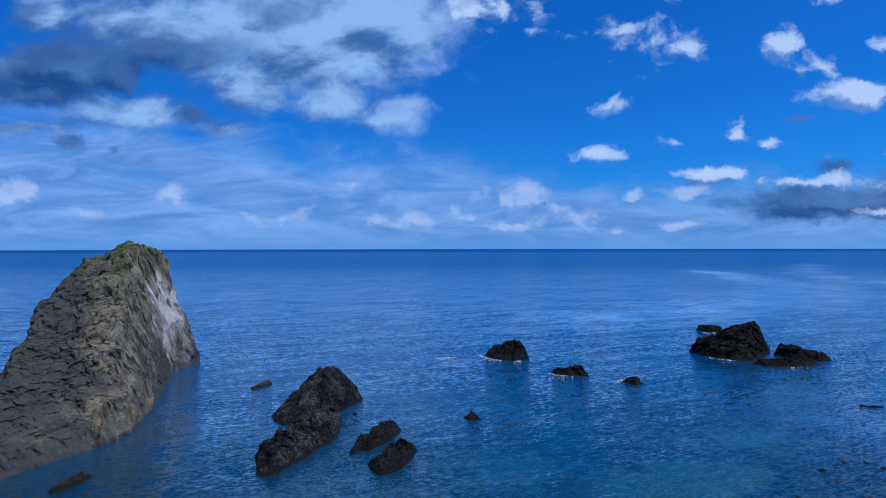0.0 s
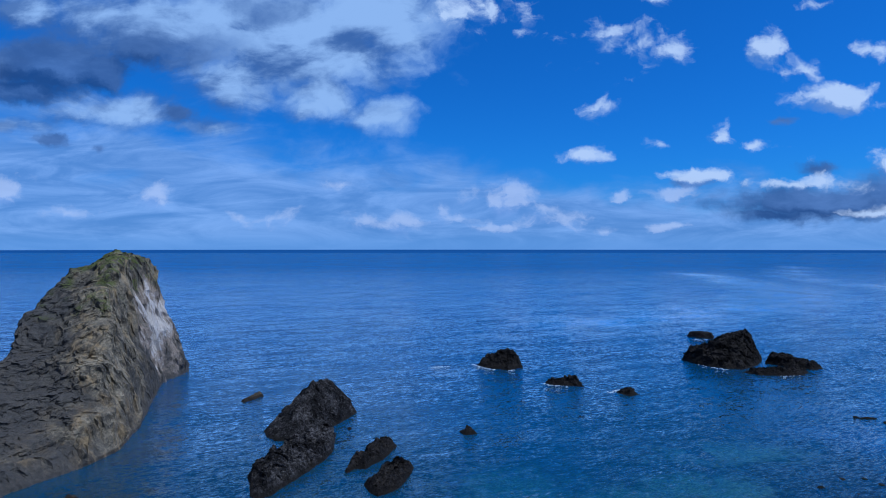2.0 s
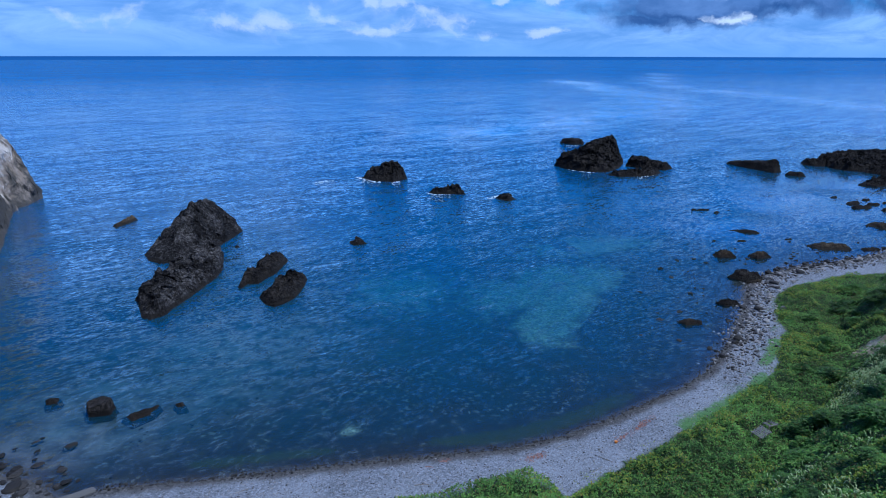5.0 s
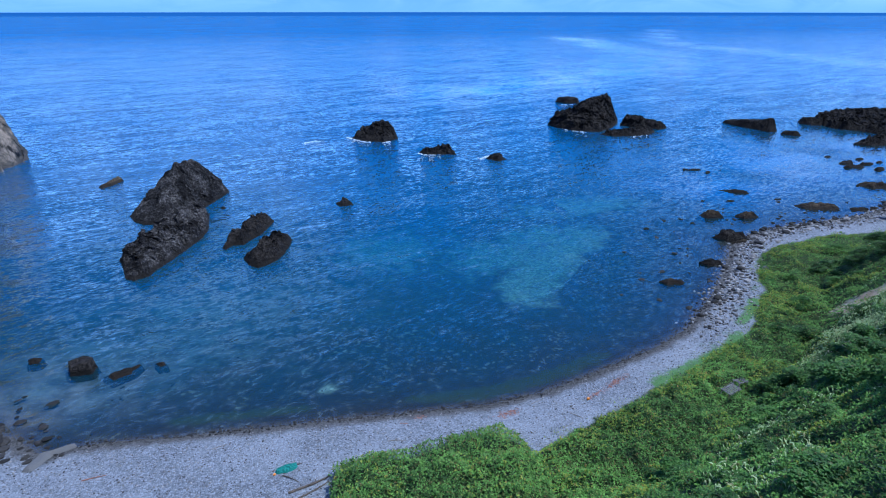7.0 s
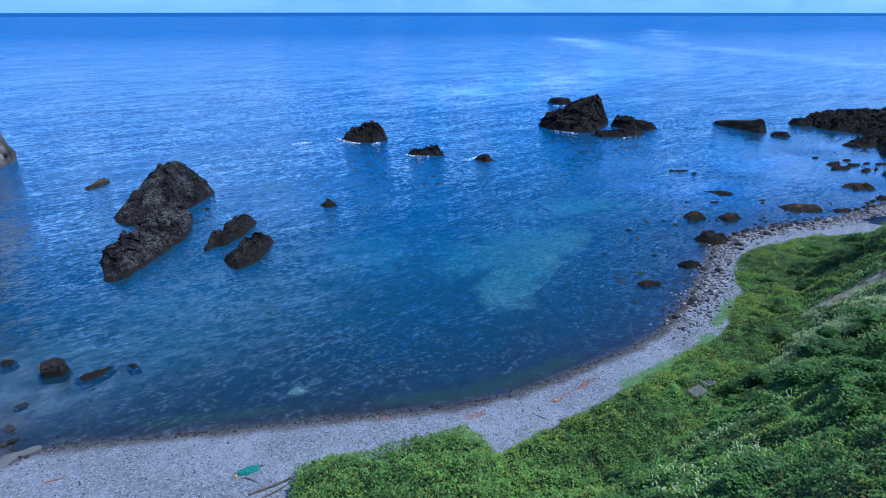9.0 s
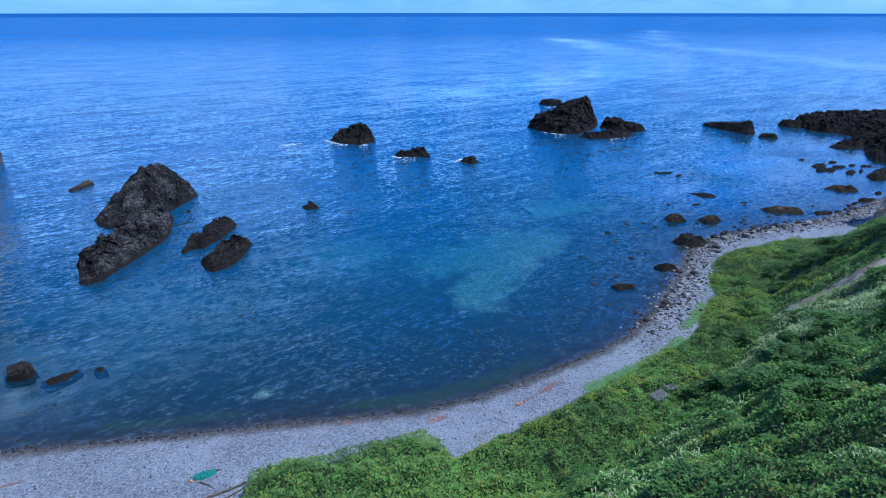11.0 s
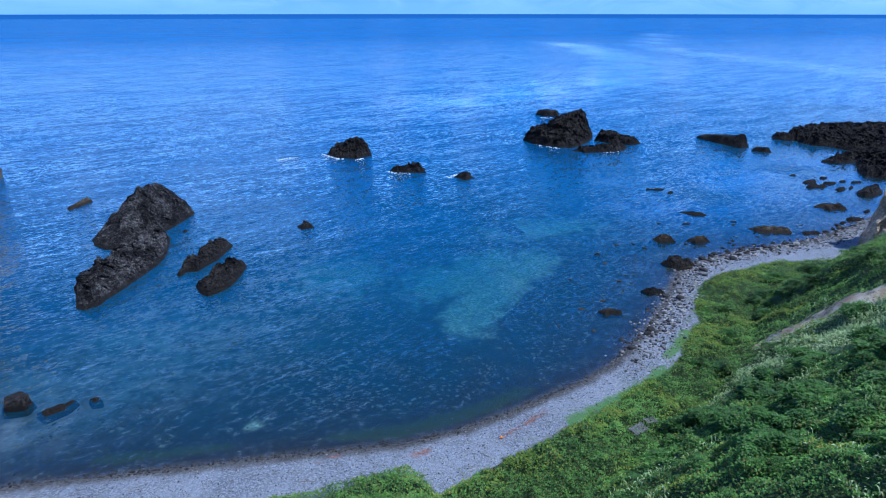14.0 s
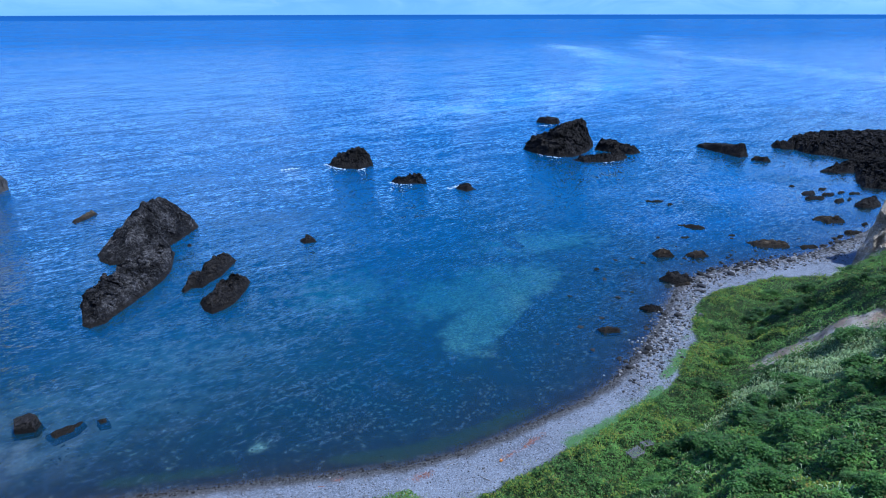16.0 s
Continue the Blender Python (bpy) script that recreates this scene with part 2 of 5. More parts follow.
def make_stack_material():
    m, n, c, p, sp = rock_material("sea stack rock", (0.045, 0.043, 0.038), (0.18, 0.16, 0.122), (0.34, 0.295, 0.21), 1.0, True, 0.0)
    geo = n.add("ShaderNodeNewGeometry")
    streak = n.noise(n.scaled(p, 1.0, 1.0, 0.16), 0.40, 9.0, 0.68)
    c = n.mix(n.ramp(streak, 0.46, 0.70, 0.0, 0.75), c, (0.34, 0.25, 0.135))
    # low western part greyer: partly its stone, partly shade put into the colour
    rock_and_shade = n.math("ADD", n.math("MULTIPLY_ADD", sp.outputs[2], 0.028, n.math("MULTIPLY_ADD", sp.outputs[0], 0.035, 2.86)), n.math("MULTIPLY", n.noise(p, 0.09, 7.0, 0.62), 1.1))
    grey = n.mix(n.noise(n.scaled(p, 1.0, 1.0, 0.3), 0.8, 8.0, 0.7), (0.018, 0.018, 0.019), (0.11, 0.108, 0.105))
    c = n.mix(n.ramp(rock_and_shade, 0.45, 0.85, 0.9, 0.0), c, grey)
    up = n.add("ShaderNodeSeparateXYZ")
    n.link(geo.outputs["Normal"], up.inputs[0])
    lush = n.noise(p, 0.13, 7.0, 0.62)
    green = n.math("MULTIPLY", n.ramp(n.math("MULTIPLY_ADD", sp.outputs[2], 0.012, lush), 0.90, 1.06), n.ramp(up.outputs[2], 0.15, 0.45))
    c = n.mix(n.math("MULTIPLY", green, 0.85), c, (0.075, 0.095, 0.022))
    # bird-whitened face
    d = n.vec("MULTIPLY", n.vec("SUBTRACT", p, (-101.0, 206.0, 22.0)), (1 / 14.0, 1 / 21.0, 1 / 21.0))
    face = n.math("ADD", n.math("SUBTRACT", 1.0, n.vec("LENGTH", d)), n.math("MULTIPLY", n.math("SUBTRACT", n.noise(n.scaled(p, 1.0, 1.0, 0.7), 0.13, 9.0, 0.66, 0.4), 0.5), 2.8))
    c = n.mix(n.ramp(face, 0.0, 0.35, 0.0, 0.8), c, (0.31, 0.26, 0.215))
    c = n.mix(n.ramp(face, 0.35, 0.6, 0.0, 0.92), c, (0.50, 0.47, 0.44))
    b = [k for k in n.tree.nodes if k.type == "BSDF_PRINCIPLED"][0]
    n.put(b.inputs["Base Color"], c)
    return m


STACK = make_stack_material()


def make_ground_material():
    """Pebble beach, sea bed and hillside soil on one sheet; the zones come from the mesh."""
    m, n = material("shore ground")
    p = n.add("ShaderNodeNewGeometry").outputs["Position"]

    def zone(name):
        a = n.add("ShaderNodeAttribute", attribute_name=name)
        return a.outputs["Fac"]

    patchy = n.noise(p, 0.09, 6.0, 0.6, 0.5)
    grain = n.noise(p, 2.2, 6.0, 0.7)
    stones = n.voronoi(p, 5.5, "F1", "Color")
    edge = n.voronoi(p, 5.5, "DISTANCE_TO_EDGE")
    sv = n.add("ShaderNodeSeparateColor")
    n.link(stones, sv.inputs[0])
    pebble = n.mix(sv.outputs[0], (0.09, 0.103, 0.128), (0.265, 0.30, 0.36))
    pebble = n.mix(n.ramp(edge, 0.0, 0.10, 0.7, 0.0), pebble, (0.06, 0.06, 0.06))
    pebble = n.mix(n.ramp(patchy, 0.40, 0.65, 0.0, 0.45), pebble, (0.27, 0.30, 0.35))
    wet = n.mix(sv.outputs[1], (0.03, 0.03, 0.032), (0.10, 0.10, 0.10))
    c = n.mix(zone("wet"), pebble, wet)
    # sea bed: cobbles, weed, sand
    cob = n.voronoi(p, 2.3, "F1", "Color")
    cv = n.add("ShaderNodeSeparateColor")
    n.link(cob, cv.inputs[0])
    bed = n.mix(n.ramp(cv.outputs[0], 0.70, 1.0), (0.020, 0.027, 0.027), (0.11, 0.13, 0.125))
    bed = n.mix(n.ramp(n.noise(p, 0.35, 7.0, 0.65), 0.45, 0.68), (0.012, 0.016, 0.018), bed)
    sandy = n.mix(n.ramp(cv.outputs[0], 0.2, 0.9), (0.17, 0.23, 0.20), (0.34, 0.42, 0.35))
    bed = n.mix(n.ramp(n.math("ADD", zone("sand"), n.math("MULTIPLY", n.math("SUBTRACT", n.noise(p, 0.22, 7.0, 0.65), 0.5), 1.6)), 0.15, 1.0), bed, sandy)
    bed = n.mix(n.ramp(n.math("ADD", zone("weed"), n.math("MULTIPLY", n.math("SUBTRACT", n.noise(p, 0.30, 7.0, 0.65), 0.5), 0.9)), 0.35, 0.6), bed, n.mix(n.ramp(cv.outputs[0], 0.80, 1.0), (0.012, 0.016, 0.018), (0.09, 0.10, 0.10)))
    bed = n.mix(n.math("MULTIPLY", zone("silt"), n.ramp(n.noise(p, 0.25, 7.0, 0.65), 0.35, 0.65, 0.25, 0.9)), bed, n.mix(grain, (0.17, 0.165, 0.195), (0.34, 0.32, 0.355)))
    bed = n.mix(n.ramp(n.math("ADD", zone("algae"), n.math("MULTIPLY", n.math("SUBTRACT", n.noise(p, 0.6, 7.0, 0.65), 0.5), 1.0)), 0.35, 0.7, 0.0, 0.85), bed, (0.022, 0.040, 0.012))
    c = n.mix(zone("bed"), c, bed)
    soil = n.mix(n.noise(p, 0.5, 6.0), (0.02, 0.04, 0.012), (0.06, 0.09, 0.025))
    bare = n.mix(n.ramp(n.noise(p, 0.3, 5.0), 0.4, 0.6), (0.42, 0.29, 0.21), (0.66, 0.56, 0.46))
    bare = n.mix(n.math("MULTIPLY", grain, 0.5), bare, (0.16, 0.15, 0.09))
    soil = n.mix(n.math("MULTIPLY", zone("turf"), 0.9), soil, n.mix(grain, (0.10, 0.15, 0.055), (0.22, 0.29, 0.12)))
    soil = n.mix(n.ramp(n.math("ADD", zone("bare"), n.math("MULTIPLY", n.math("SUBTRACT", n.noise(p, 0.45, 8.0, 0.7), 0.5), 2.2)), 0.45, 0.75), soil, bare)
    c = n.mix(zone("veg"), c, soil)
    lawn = n.mix(grain, (0.04, 0.12, 0.02), (0.09, 0.21, 0.04))
    c = n.mix(n.ramp(n.math("ADD", zone("lawn"), n.math("MULTIPLY", n.math("SUBTRACT", n.noise(p, 0.7, 8.0, 0.7), 0.5), 2.2)), 0.45, 1.1, 0.0, 0.85), c, lawn)
    nrm = n.bump(n.math("ADD", grain, n.ramp(edge, 0.0, 0.2)), 0.6, 0.12)
    principled(n, c, 0.85, nrm, 0.25)
    return m


GROUND = make_ground_material()


def make_sea_material():
    m, n = material("sea water")
    p = n.add("ShaderNodeNewGeometry").outputs["Position"]
    depth = n.add("ShaderNodeAttribute", attribute_name="depth").outputs["Fac"]
    slick = n.add("ShaderNodeAttribute", attribute_name="slick").outputs["Fac"]
    offing = n.add("ShaderNodeAttribute", attribute_name="offing").outputs["Fac"]
    rot = n.add("ShaderNodeVectorRotate", rotation_type="Z_AXIS")
    n.link(p, rot.inputs["Vector"])
    rot.inputs["Angle"].default_value = radians(-24)
    q = rot.outputs[0]
    calm = n.noise(n.scaled(p, 0.006, 0.014, 0.01), 1.0, 6.0, 0.6, 0.8)
    gusts = n.noise(n.scaled(p, 0.02, 0.035, 0.01), 1.0, 5.0, 0.6, 0.5)

    def slopes(sx, sy, detail, amount):
        t = n.add("ShaderNodeTexNoise")
        n.link(n.scaled(q, sx, sy, 0.1), t.inputs["Vector"])
        t.inputs["Scale"].default_value = 1.0
        t.inputs["Detail"].default_value = detail
        t.inputs["Roughness"].default_value = 0.55
        t.inputs["Distortion"].default_value = 0.5
        return n.vec("MULTIPLY", n.vec("SUBTRACT", t.outputs["Color"], (0.5, 0.5, 0.5)), (amount * 0.5, amount, 0.0))

    swell = n.vec("SCALE", n.vec("ADD", slopes(0.03, 0.13, 3.0, 0.52), slopes(0.26, 0.80, 3.0, 0.65)), scale=n.ramp(depth, 0.3, 4.0, 0.6, 1.0))
    tilt = n.vec("ADD", swell, n.vec("ADD", slopes(0.55, 1.5, 2.0, 1.0), slopes(1.5, 2.8, 3.0, 1.0)))
    tilt = n.vec("SCALE", tilt, scale=n.math("MULTIPLY", n.math("MULTIPLY_ADD", slick, -0.65, 1.0), n.math("MULTIPLY", n.ramp(calm, 0.32, 0.68, 0.6, 1.1), n.ramp(gusts, 0.35, 0.65, 0.65, 1.15))))
    back = n.add("ShaderNodeVectorRotate", rotation_type="Z_AXIS")
    n.link(tilt, back.inputs["Vector"])
    back.inputs["Angle"].default_value = radians(24)
    nrm = n.vec("NORMALIZE", n.vec("ADD", back.outputs[0], (0.0, 0.0, 1.0)))
    deep = n.mix(n.ramp(calm, 0.40, 0.62), (0.005, 0.074, 0.24), (0.009, 0.105, 0.32))
    body = n.mix(n.ramp(depth, 1.0, 7.0), (0.014, 0.082, 0.155), deep)
    diffuse = n.add("ShaderNodeBsdfDiffuse")
    n.put(diffuse.inputs["Color"], body)
    n.put(diffuse.inputs["Normal"], nrm)
    clearness = n.add("ShaderNodeCombineColor")
    for i, k in enumerate((0.42, 0.13, 0.09)):
        n.put(clearness.inputs[i], n.math("EXPONENT", n.math("MULTIPLY", depth, -k)))
    see = n.add("ShaderNodeBsdfTransparent")
    n.link(clearness.outputs[0], see.inputs[0])
    blend = n.add("ShaderNodeMixShader")
    n.put(blend.inputs[0], n.math("SUBTRACT", 1.0, n.math("EXPONENT", n.math("MULTIPLY", depth, -0.27)), clamp=True))
    n.link(see.outputs[0], blend.inputs[1])
    n.link(diffuse.outputs[0], blend.inputs[2])
    gloss = n.add("ShaderNodeBsdfGlossy")
    n.put(gloss.inputs["Roughness"], n.math("ADD", n.ramp(calm, 0.35, 0.65, 0.03, 0.08), n.math("MULTIPLY", slick, 0.1)))
    n.put(gloss.inputs["Normal"], nrm)
    gloss.inputs["Color"].default_value = (1.0, 1.0, 1.0, 1.0)
    fres = n.add("ShaderNodeFresnel")
    fres.inputs["IOR"].default_value = 1.60
    n.put(fres.inputs["Normal"], nrm)
    share = n.math("MULTIPLY", fres.outputs[0], n.math("ADD", n.math("MULTIPLY_ADD", offing, -0.72, 1.0), n.math("MULTIPLY", slick, 1.1)))
    top = n.add("ShaderNodeMixShader")
    n.put(top.inputs[0], share)
    n.link(blend.outputs[0], top.inputs[1])
    n.link(gloss.outputs[0], top.inputs[2])
    n.link(top.outputs[0], n.out.inputs[0])
    return m


SEA = make_sea_material()


def leaf_material(name, low, high, dry=(0.20, 0.17, 0.05), dry_share=0.1):
    m, n = material(name)
    g = n.add("ShaderNodeNewGeometry")
    r = g.outputs["Random Per Island"]
    patch = n.noise(g.outputs["Position"], 0.9, 5.0, 0.65)
    wide = n.noise(g.outputs["Position"], 0.07, 4.0, 0.6)
    c = n.mix(n.math("ADD", n.math("MULTIPLY", r, 0.35), n.math("ADD", n.ramp(patch, 0.40, 0.62, -0.05, 0.45), n.ramp(wide, 0.40, 0.60, 0.0, 0.3))), low, high)
    c = n.mix(n.ramp(n.math("FRACT", n.math("MULTIPLY", r, 17.3)), 1.0 - dry_share, 1.0, 0.0, 0.9), c, dry)
    d = principled(n, c, 0.55, None, 0.25)
    t = n.add("ShaderNodeBsdfTranslucent")
    n.put(t.inputs["Color"], c)
    s = n.add("ShaderNodeMixShader")
    s.inputs[0].default_value = 0.3
    n.link(d.outputs[0], s.inputs[1])
    n.link(t.outputs[0], s.inputs[2])
    n.link(s.outputs[0], n.out.inputs[0])
    return m


HERB = leaf_material("broad-leaved herbs", (0.010, 0.040, 0.012), (0.20, 0.40, 0.085), (0.17, 0.13, 0.05), 0.18)
GRASS = leaf_material("pale grass", (0.20, 0.31, 0.13), (0.44, 0.56, 0.28), (0.30, 0.27, 0.14), 0.2)
YOUNG = leaf_material("yellow-green herbs", (0.15, 0.23, 0.025), (0.28, 0.34, 0.06), (0.26, 0.19, 0.05), 0.18)
SHRUB = leaf_material("dark shrub leaves", (0.008, 0.034, 0.009), (0.095, 0.23, 0.042), (0.10, 0.10, 0.03), 0.06)


def plain_wood(name, a, b):
    m, n = material(name)
    p = n.add("ShaderNodeTexCoord").outputs["Object"]
    grain = n.noise(n.scaled(p, 1.0, 9.0, 9.0), 2.5, 6.0, 0.65)
    principled(n, n.mix(n.ramp(grain, 0.3, 0.7), a, b), 0.85, n.bump(grain, 0.4, 0.02))
    return m


DRIFT = plain_wood("bleached driftwood", (0.10, 0.095, 0.09), (0.30, 0.28, 0.26))
BOARD = plain_wood("weathered grey boards", (0.07, 0.07, 0.078), (0.20, 0.20, 0.215))

# ---- ground, sea bed and hill ----
def perlin(x, y, z=0.0, seed=0):
    """Gradient noise on arrays, about -1 to 1."""
    x, y, z = np.broadcast_arrays(np.asarray(x, float), np.asarray(y, float), np.asarray(z, float))
    xi, yi, zi = np.floor(x).astype(np.int64), np.floor(y).astype(np.int64), np.floor(z).astype(np.int64)
    xf, yf, zf = x - xi, y - yi, z - zi
    fade = lambda t: t * t * t * (t * (t * 6 - 15) + 10)
    fu, fv, fw = fade(xf), fade(yf), fade(zf)

    def grad(i, j, k):
        h = ((xi + i) * 374761393 + (yi + j) * 668265263 + (zi + k) * 2147483647 + seed * 974711) & 0x7FFFFFFF
        h = ((h ^ (h >> 13)) * 1274126177) & 0x7FFFFFFF
        h = h ^ (h >> 16)
        a, b = (h & 1023) / 1023 * 2 * np.pi, ((h >> 10) & 1023) / 1023 * 2 - 1
        s = np.sqrt(1 - b * b)
        return np.cos(a) * s * (xf - i) + np.sin(a) * s * (yf - j) + b * (zf - k)

    lerp = lambda t, a, b: a + t * (b - a)
    y0 = lerp(fv, lerp(fu, grad(0, 0, 0), grad(1, 0, 0)), lerp(fu, grad(0, 1, 0), grad(1, 1, 0)))
    y1 = lerp(fv, lerp(fu, grad(0, 0, 1), grad(1, 0, 1)), lerp(fu, grad(0, 1, 1), grad(1, 1, 1)))
    return 1.6 * lerp(fw, y0, y1)


def fbm(x, y, z=0.0, octaves=4, seed=0, gain=0.5):
    total, amp = 0.0, 1.0
    for o in range(octaves):
        f = 2.03 ** o
        total = total + amp * perlin(np.asarray(x) * f, np.asarray(y) * f, np.asarray(z) * f, seed + o)
        amp *= gain
    return total


def along(points, x, y):
    """Distance to a polyline, and the side: positive to its right."""
    best, side, lead = np.full(np.shape(x), 1e9), np.zeros(np.shape(x)), np.zeros(np.shape(x))
    for (ax, ay), (bx, by) in zip(points, points[1:]):
        dx, dy = bx - ax, by - ay
        t = np.clip(((x - ax) * dx + (y - ay) * dy) / (dx * dx + dy * dy), 0, 1)
        d = np.hypot(x - ax - t * dx, y - ay - t * dy)
        s = ((x - ax) * dy - (y - ay) * dx) / math.hypot(dx, dy)
        closer = (d < best - 1e-7) | ((d < best + 1e-7) & (np.abs(s) > lead))
        best, side, lead = np.where(closer, d, best), np.where(closer, s, side), np.where(closer, np.abs(s), lead)
    return best * np.sign(side)


def step(a, b, x):
    t = np.clip((x - a) / (b - a), 0, 1)
    return t * t * (3 - 2 * t)


# bare tracks across the hill
LOW_TRACK = [(65.7, 54.3), (67.2, 53.4), (68.6, 52.3), (70, 51)]
TRACK = [(81, 65), (84, 62.8), (85.7, 60), (86.6, 57), (88, 53), (90, 47)]
# the edge of the dark weed bed off the stony shore, from west to east
DROP = [(39, 70), (41, 80), (42.5, 91.5), (51.9, 101.3), (64.7, 112.9), (76.9, 118), (95, 126)]
# lines of the plan, from west to east: water's edge, edge of the green, foot of the hill
EDGE = [(-400, 30), (-120, 52), (-62, 68), (-46, 70), (-39, 67), (-34, 62.5), (-30, 63.6), (-17.7, 62.6), (1.3, 61.5), (18.8, 60.2), (26.9, 61.1), (35.3, 63.4), (49.6, 68.2), (56.8, 71.8),
        (63.4, 77.1), (71.7, 84.2), (78.1, 90.6), (87.3, 100.6), (95.5, 105.6), (107.1, 108.7), (133.9, 111.5), (153.9, 118.1), (185, 132), (260, 160), (500, 230)]
GREEN = [(-400, 10), (-60, 34), (-10, 38), (-2.2, 42), (-1.7, 51.3), (1.3, 52.3), (7, 52.4), (14.5, 54), (19.2, 54), (20.6, 52.3), (21.6, 49.4), (25.6, 51.1), (36.3, 55.1), (49.5, 60.6), (63.3, 66.9), (68.7, 71.2), (76.1, 77.9), (81.7, 86.5), (88.5, 93.5), (95.3, 96.7),
         (112, 99), (122, 97), (134, 94), (160, 98), (260, 140), (500, 205)]
FOOT = [(-400, 0), (-60, 30), (-10, 35), (15, 39), (33.6, 43), (50, 50.5), (61.5, 57), (72, 64), (78, 68), (92, 82), (110, 91), (128, 95), (150, 103), (260, 136), (500, 200)]


def ground_height(x, y):
    s, f = along(EDGE, x, y), along(FOOT, x, y)
    bed = -6.0 * (1 - np.exp(np.minimum(s, 0) / 110.0)) - 0.25 * step(0, 6, -s)
    bed = bed + 0.35 * fbm(x / 6, y / 6, 0, 4, 3) * step(2, 12, -s)
    beach = 2.3 * (1 - np.exp(-np.maximum(s, 0) / 12.0)) + 0.04 * fbm(x / 2, y / 2, 0, 3, 5) * step(0, 3, s)
    z = np.where(s < 0, bed, beach)
    rise = np.maximum(f, 0)
    top = 27 + 40 * step(15, 50, x)
    hill = 1.12 * (np.sqrt(rise * rise + 4) - 2)
    hill = top * (1 - np.exp(-hill / top * 1.12))
    lumps = (1.5 * fbm(x / 13, y / 13, 0, 4, 11) + 0.9 * fbm(x / 4, y / 4, 0, 3, 15)) * step(0, 10, f)
    return z + np.maximum(hill + lumps * 0.8, 0) * (rise > 0)


def grassy(x, y):
    """Where grass has the upper hand over herbs: on either side of the track."""
    near_track = np.exp(-(along([(59, 62), (63.0, 59.3), (66.8, 57.7), (69.8, 56.2), (72.1, 55.5), (72.1, 51.5), (87, 50)], x, y) / 6.0) ** 2)
    return np.clip(1.1 * near_track + 0.5 * (fbm(x / 9, y / 9, 0, 3, 51) - 0.25), 0, 1) * step(1, 5, along(FOOT, x, y))


def spaced(lo, hi, near, far_to, grow=1.12):
    """Even steps from lo to hi, growing beyond, as far as far_to on both sides."""
    mid = list(np.arange(lo, hi + near / 2, near))
    out, gap = [], near
    while (out[-1] if out else hi) < far_to[1]:
        gap *= grow
        out.append((out[-1] if out else hi) + gap)
    low, gap = [], near
    while (low[-1] if low else lo) > far_to[0]:
        gap *= grow
        low.append((low[-1] if low else lo) - gap)
    return np.array(low[::-1] + mid + out)


def sheet(xs, ys, height):
    gx, gy = np.meshgrid(xs, ys)
    gz = height(gx, gy)
    nx, ny = len(xs), len(ys)
    i = np.arange(nx * ny).reshape(ny, nx)
    quads = np.stack([i[:-1, :-1], i[:-1, 1:], i[1:, 1:], i[1:, :-1]], -1).reshape(-1, 4)
    return np.stack([gx, gy, gz], -1).reshape(-1, 3), quads


def mesh_from(name, verts, faces, mat, smooth=False):
    """A mesh from arrays whose faces all have the same number of corners."""
    me = bpy.data.meshes.new(name)
    verts, faces = np.asarray(verts, np.float32), np.asarray(faces, np.int32)
    k = faces.shape[1]
    me.vertices.add(len(verts))
    me.vertices.foreach_set("co", verts.ravel())
    me.loops.add(faces.size)
    me.loops.foreach_set("vertex_index", faces.ravel())
    me.polygons.add(len(faces))
    me.polygons.foreach_set("loop_start", np.arange(0, faces.size, k, dtype=np.int32))
    me.polygons.foreach_set("use_smooth", np.full(len(faces), smooth))
    me.update(calc_edges=True)
    me.validate()
    me.materials.append(mat)
    return me


def give(me, name, values):
    a = me.attributes.new(name, "FLOAT", "POINT")
    a.data.foreach_set("value", np.asarray(values, np.float32))


def blobs(x, y, rows):
    best = np.zeros(np.shape(x))
    for cx, cy, rx, ry in rows:
        best = np.maximum(best, np.exp(-(((x - cx) / rx) ** 2 + ((y - cy) / ry) ** 2)))
    return best


verts, quads = sheet(spaced(-60, 175, 0.8, (-420, 520)), spaced(18, 128, 0.8, (-260, 420)), ground_height)
me = mesh_from("ground", verts, quads, GROUND, True)
X, Y, Z = verts.T
S, G, F = along(EDGE, X, Y), along(GREEN, X, Y), along(FOOT, X, Y)
give(me, "bed", step(0.3, 1.2, -S))
give(me, "wet", step(-2.0, -0.8, -S + 0.6 * fbm(X / 3, Y / 3, 0, 3, 2)) )
give(me, "veg", step(-0.4, 0.6, G + 1.0 * fbm(X / 5, Y / 5, 0, 3, 21)))
give(me, "sand", np.maximum(np.exp(-((along(DROP, X, Y) + 7) / 8.0) ** 2) * step(26, 36, X) * step(74, 60, X) * step(-2, 0.5, -along(DROP, X, Y)) * step(5, 14, -S) * step(80, 93, Y),
     blobs(X, Y, [(38, 112, 14, 11), (50, 120, 12, 9), (70, 140, 20, 9), (14, 122, 13, 14), (-1.1, 69.2, 1.5, 1.1)])))
give(me, "silt", blobs(X, Y, [(-20, 100, 22, 13), (-30, 86, 20, 9), (-38, 76, 14, 6)]))
give(me, "algae", np.exp(-((S + 3.0) / 1.8) ** 2) * step(4, 14, X) * step(46, 36, X) + 0.8 * np.exp(-((S + 3.5) / 1.5) ** 2) * step(-28, -18, X) * step(2, -6, X))
give(me, "weed", np.maximum(step(-1.5, 2.5, along(DROP, X, Y)) * step(40, 43, X) * step(112, 90, X) * step(2, 12, -S), blobs(X, Y, [(62.5, 142, 3, 9), (15, 74, 14, 6), (6, 82, 14, 6), (28, 74, 13, 7)])))
give(me, "bare", np.maximum(0.9 * np.exp(-(along(LOW_TRACK, X, Y) / 0.9) ** 2), np.exp(-(along(TRACK, X, Y) / 3.6) ** 2)))
give(me, "turf", grassy(X, Y))
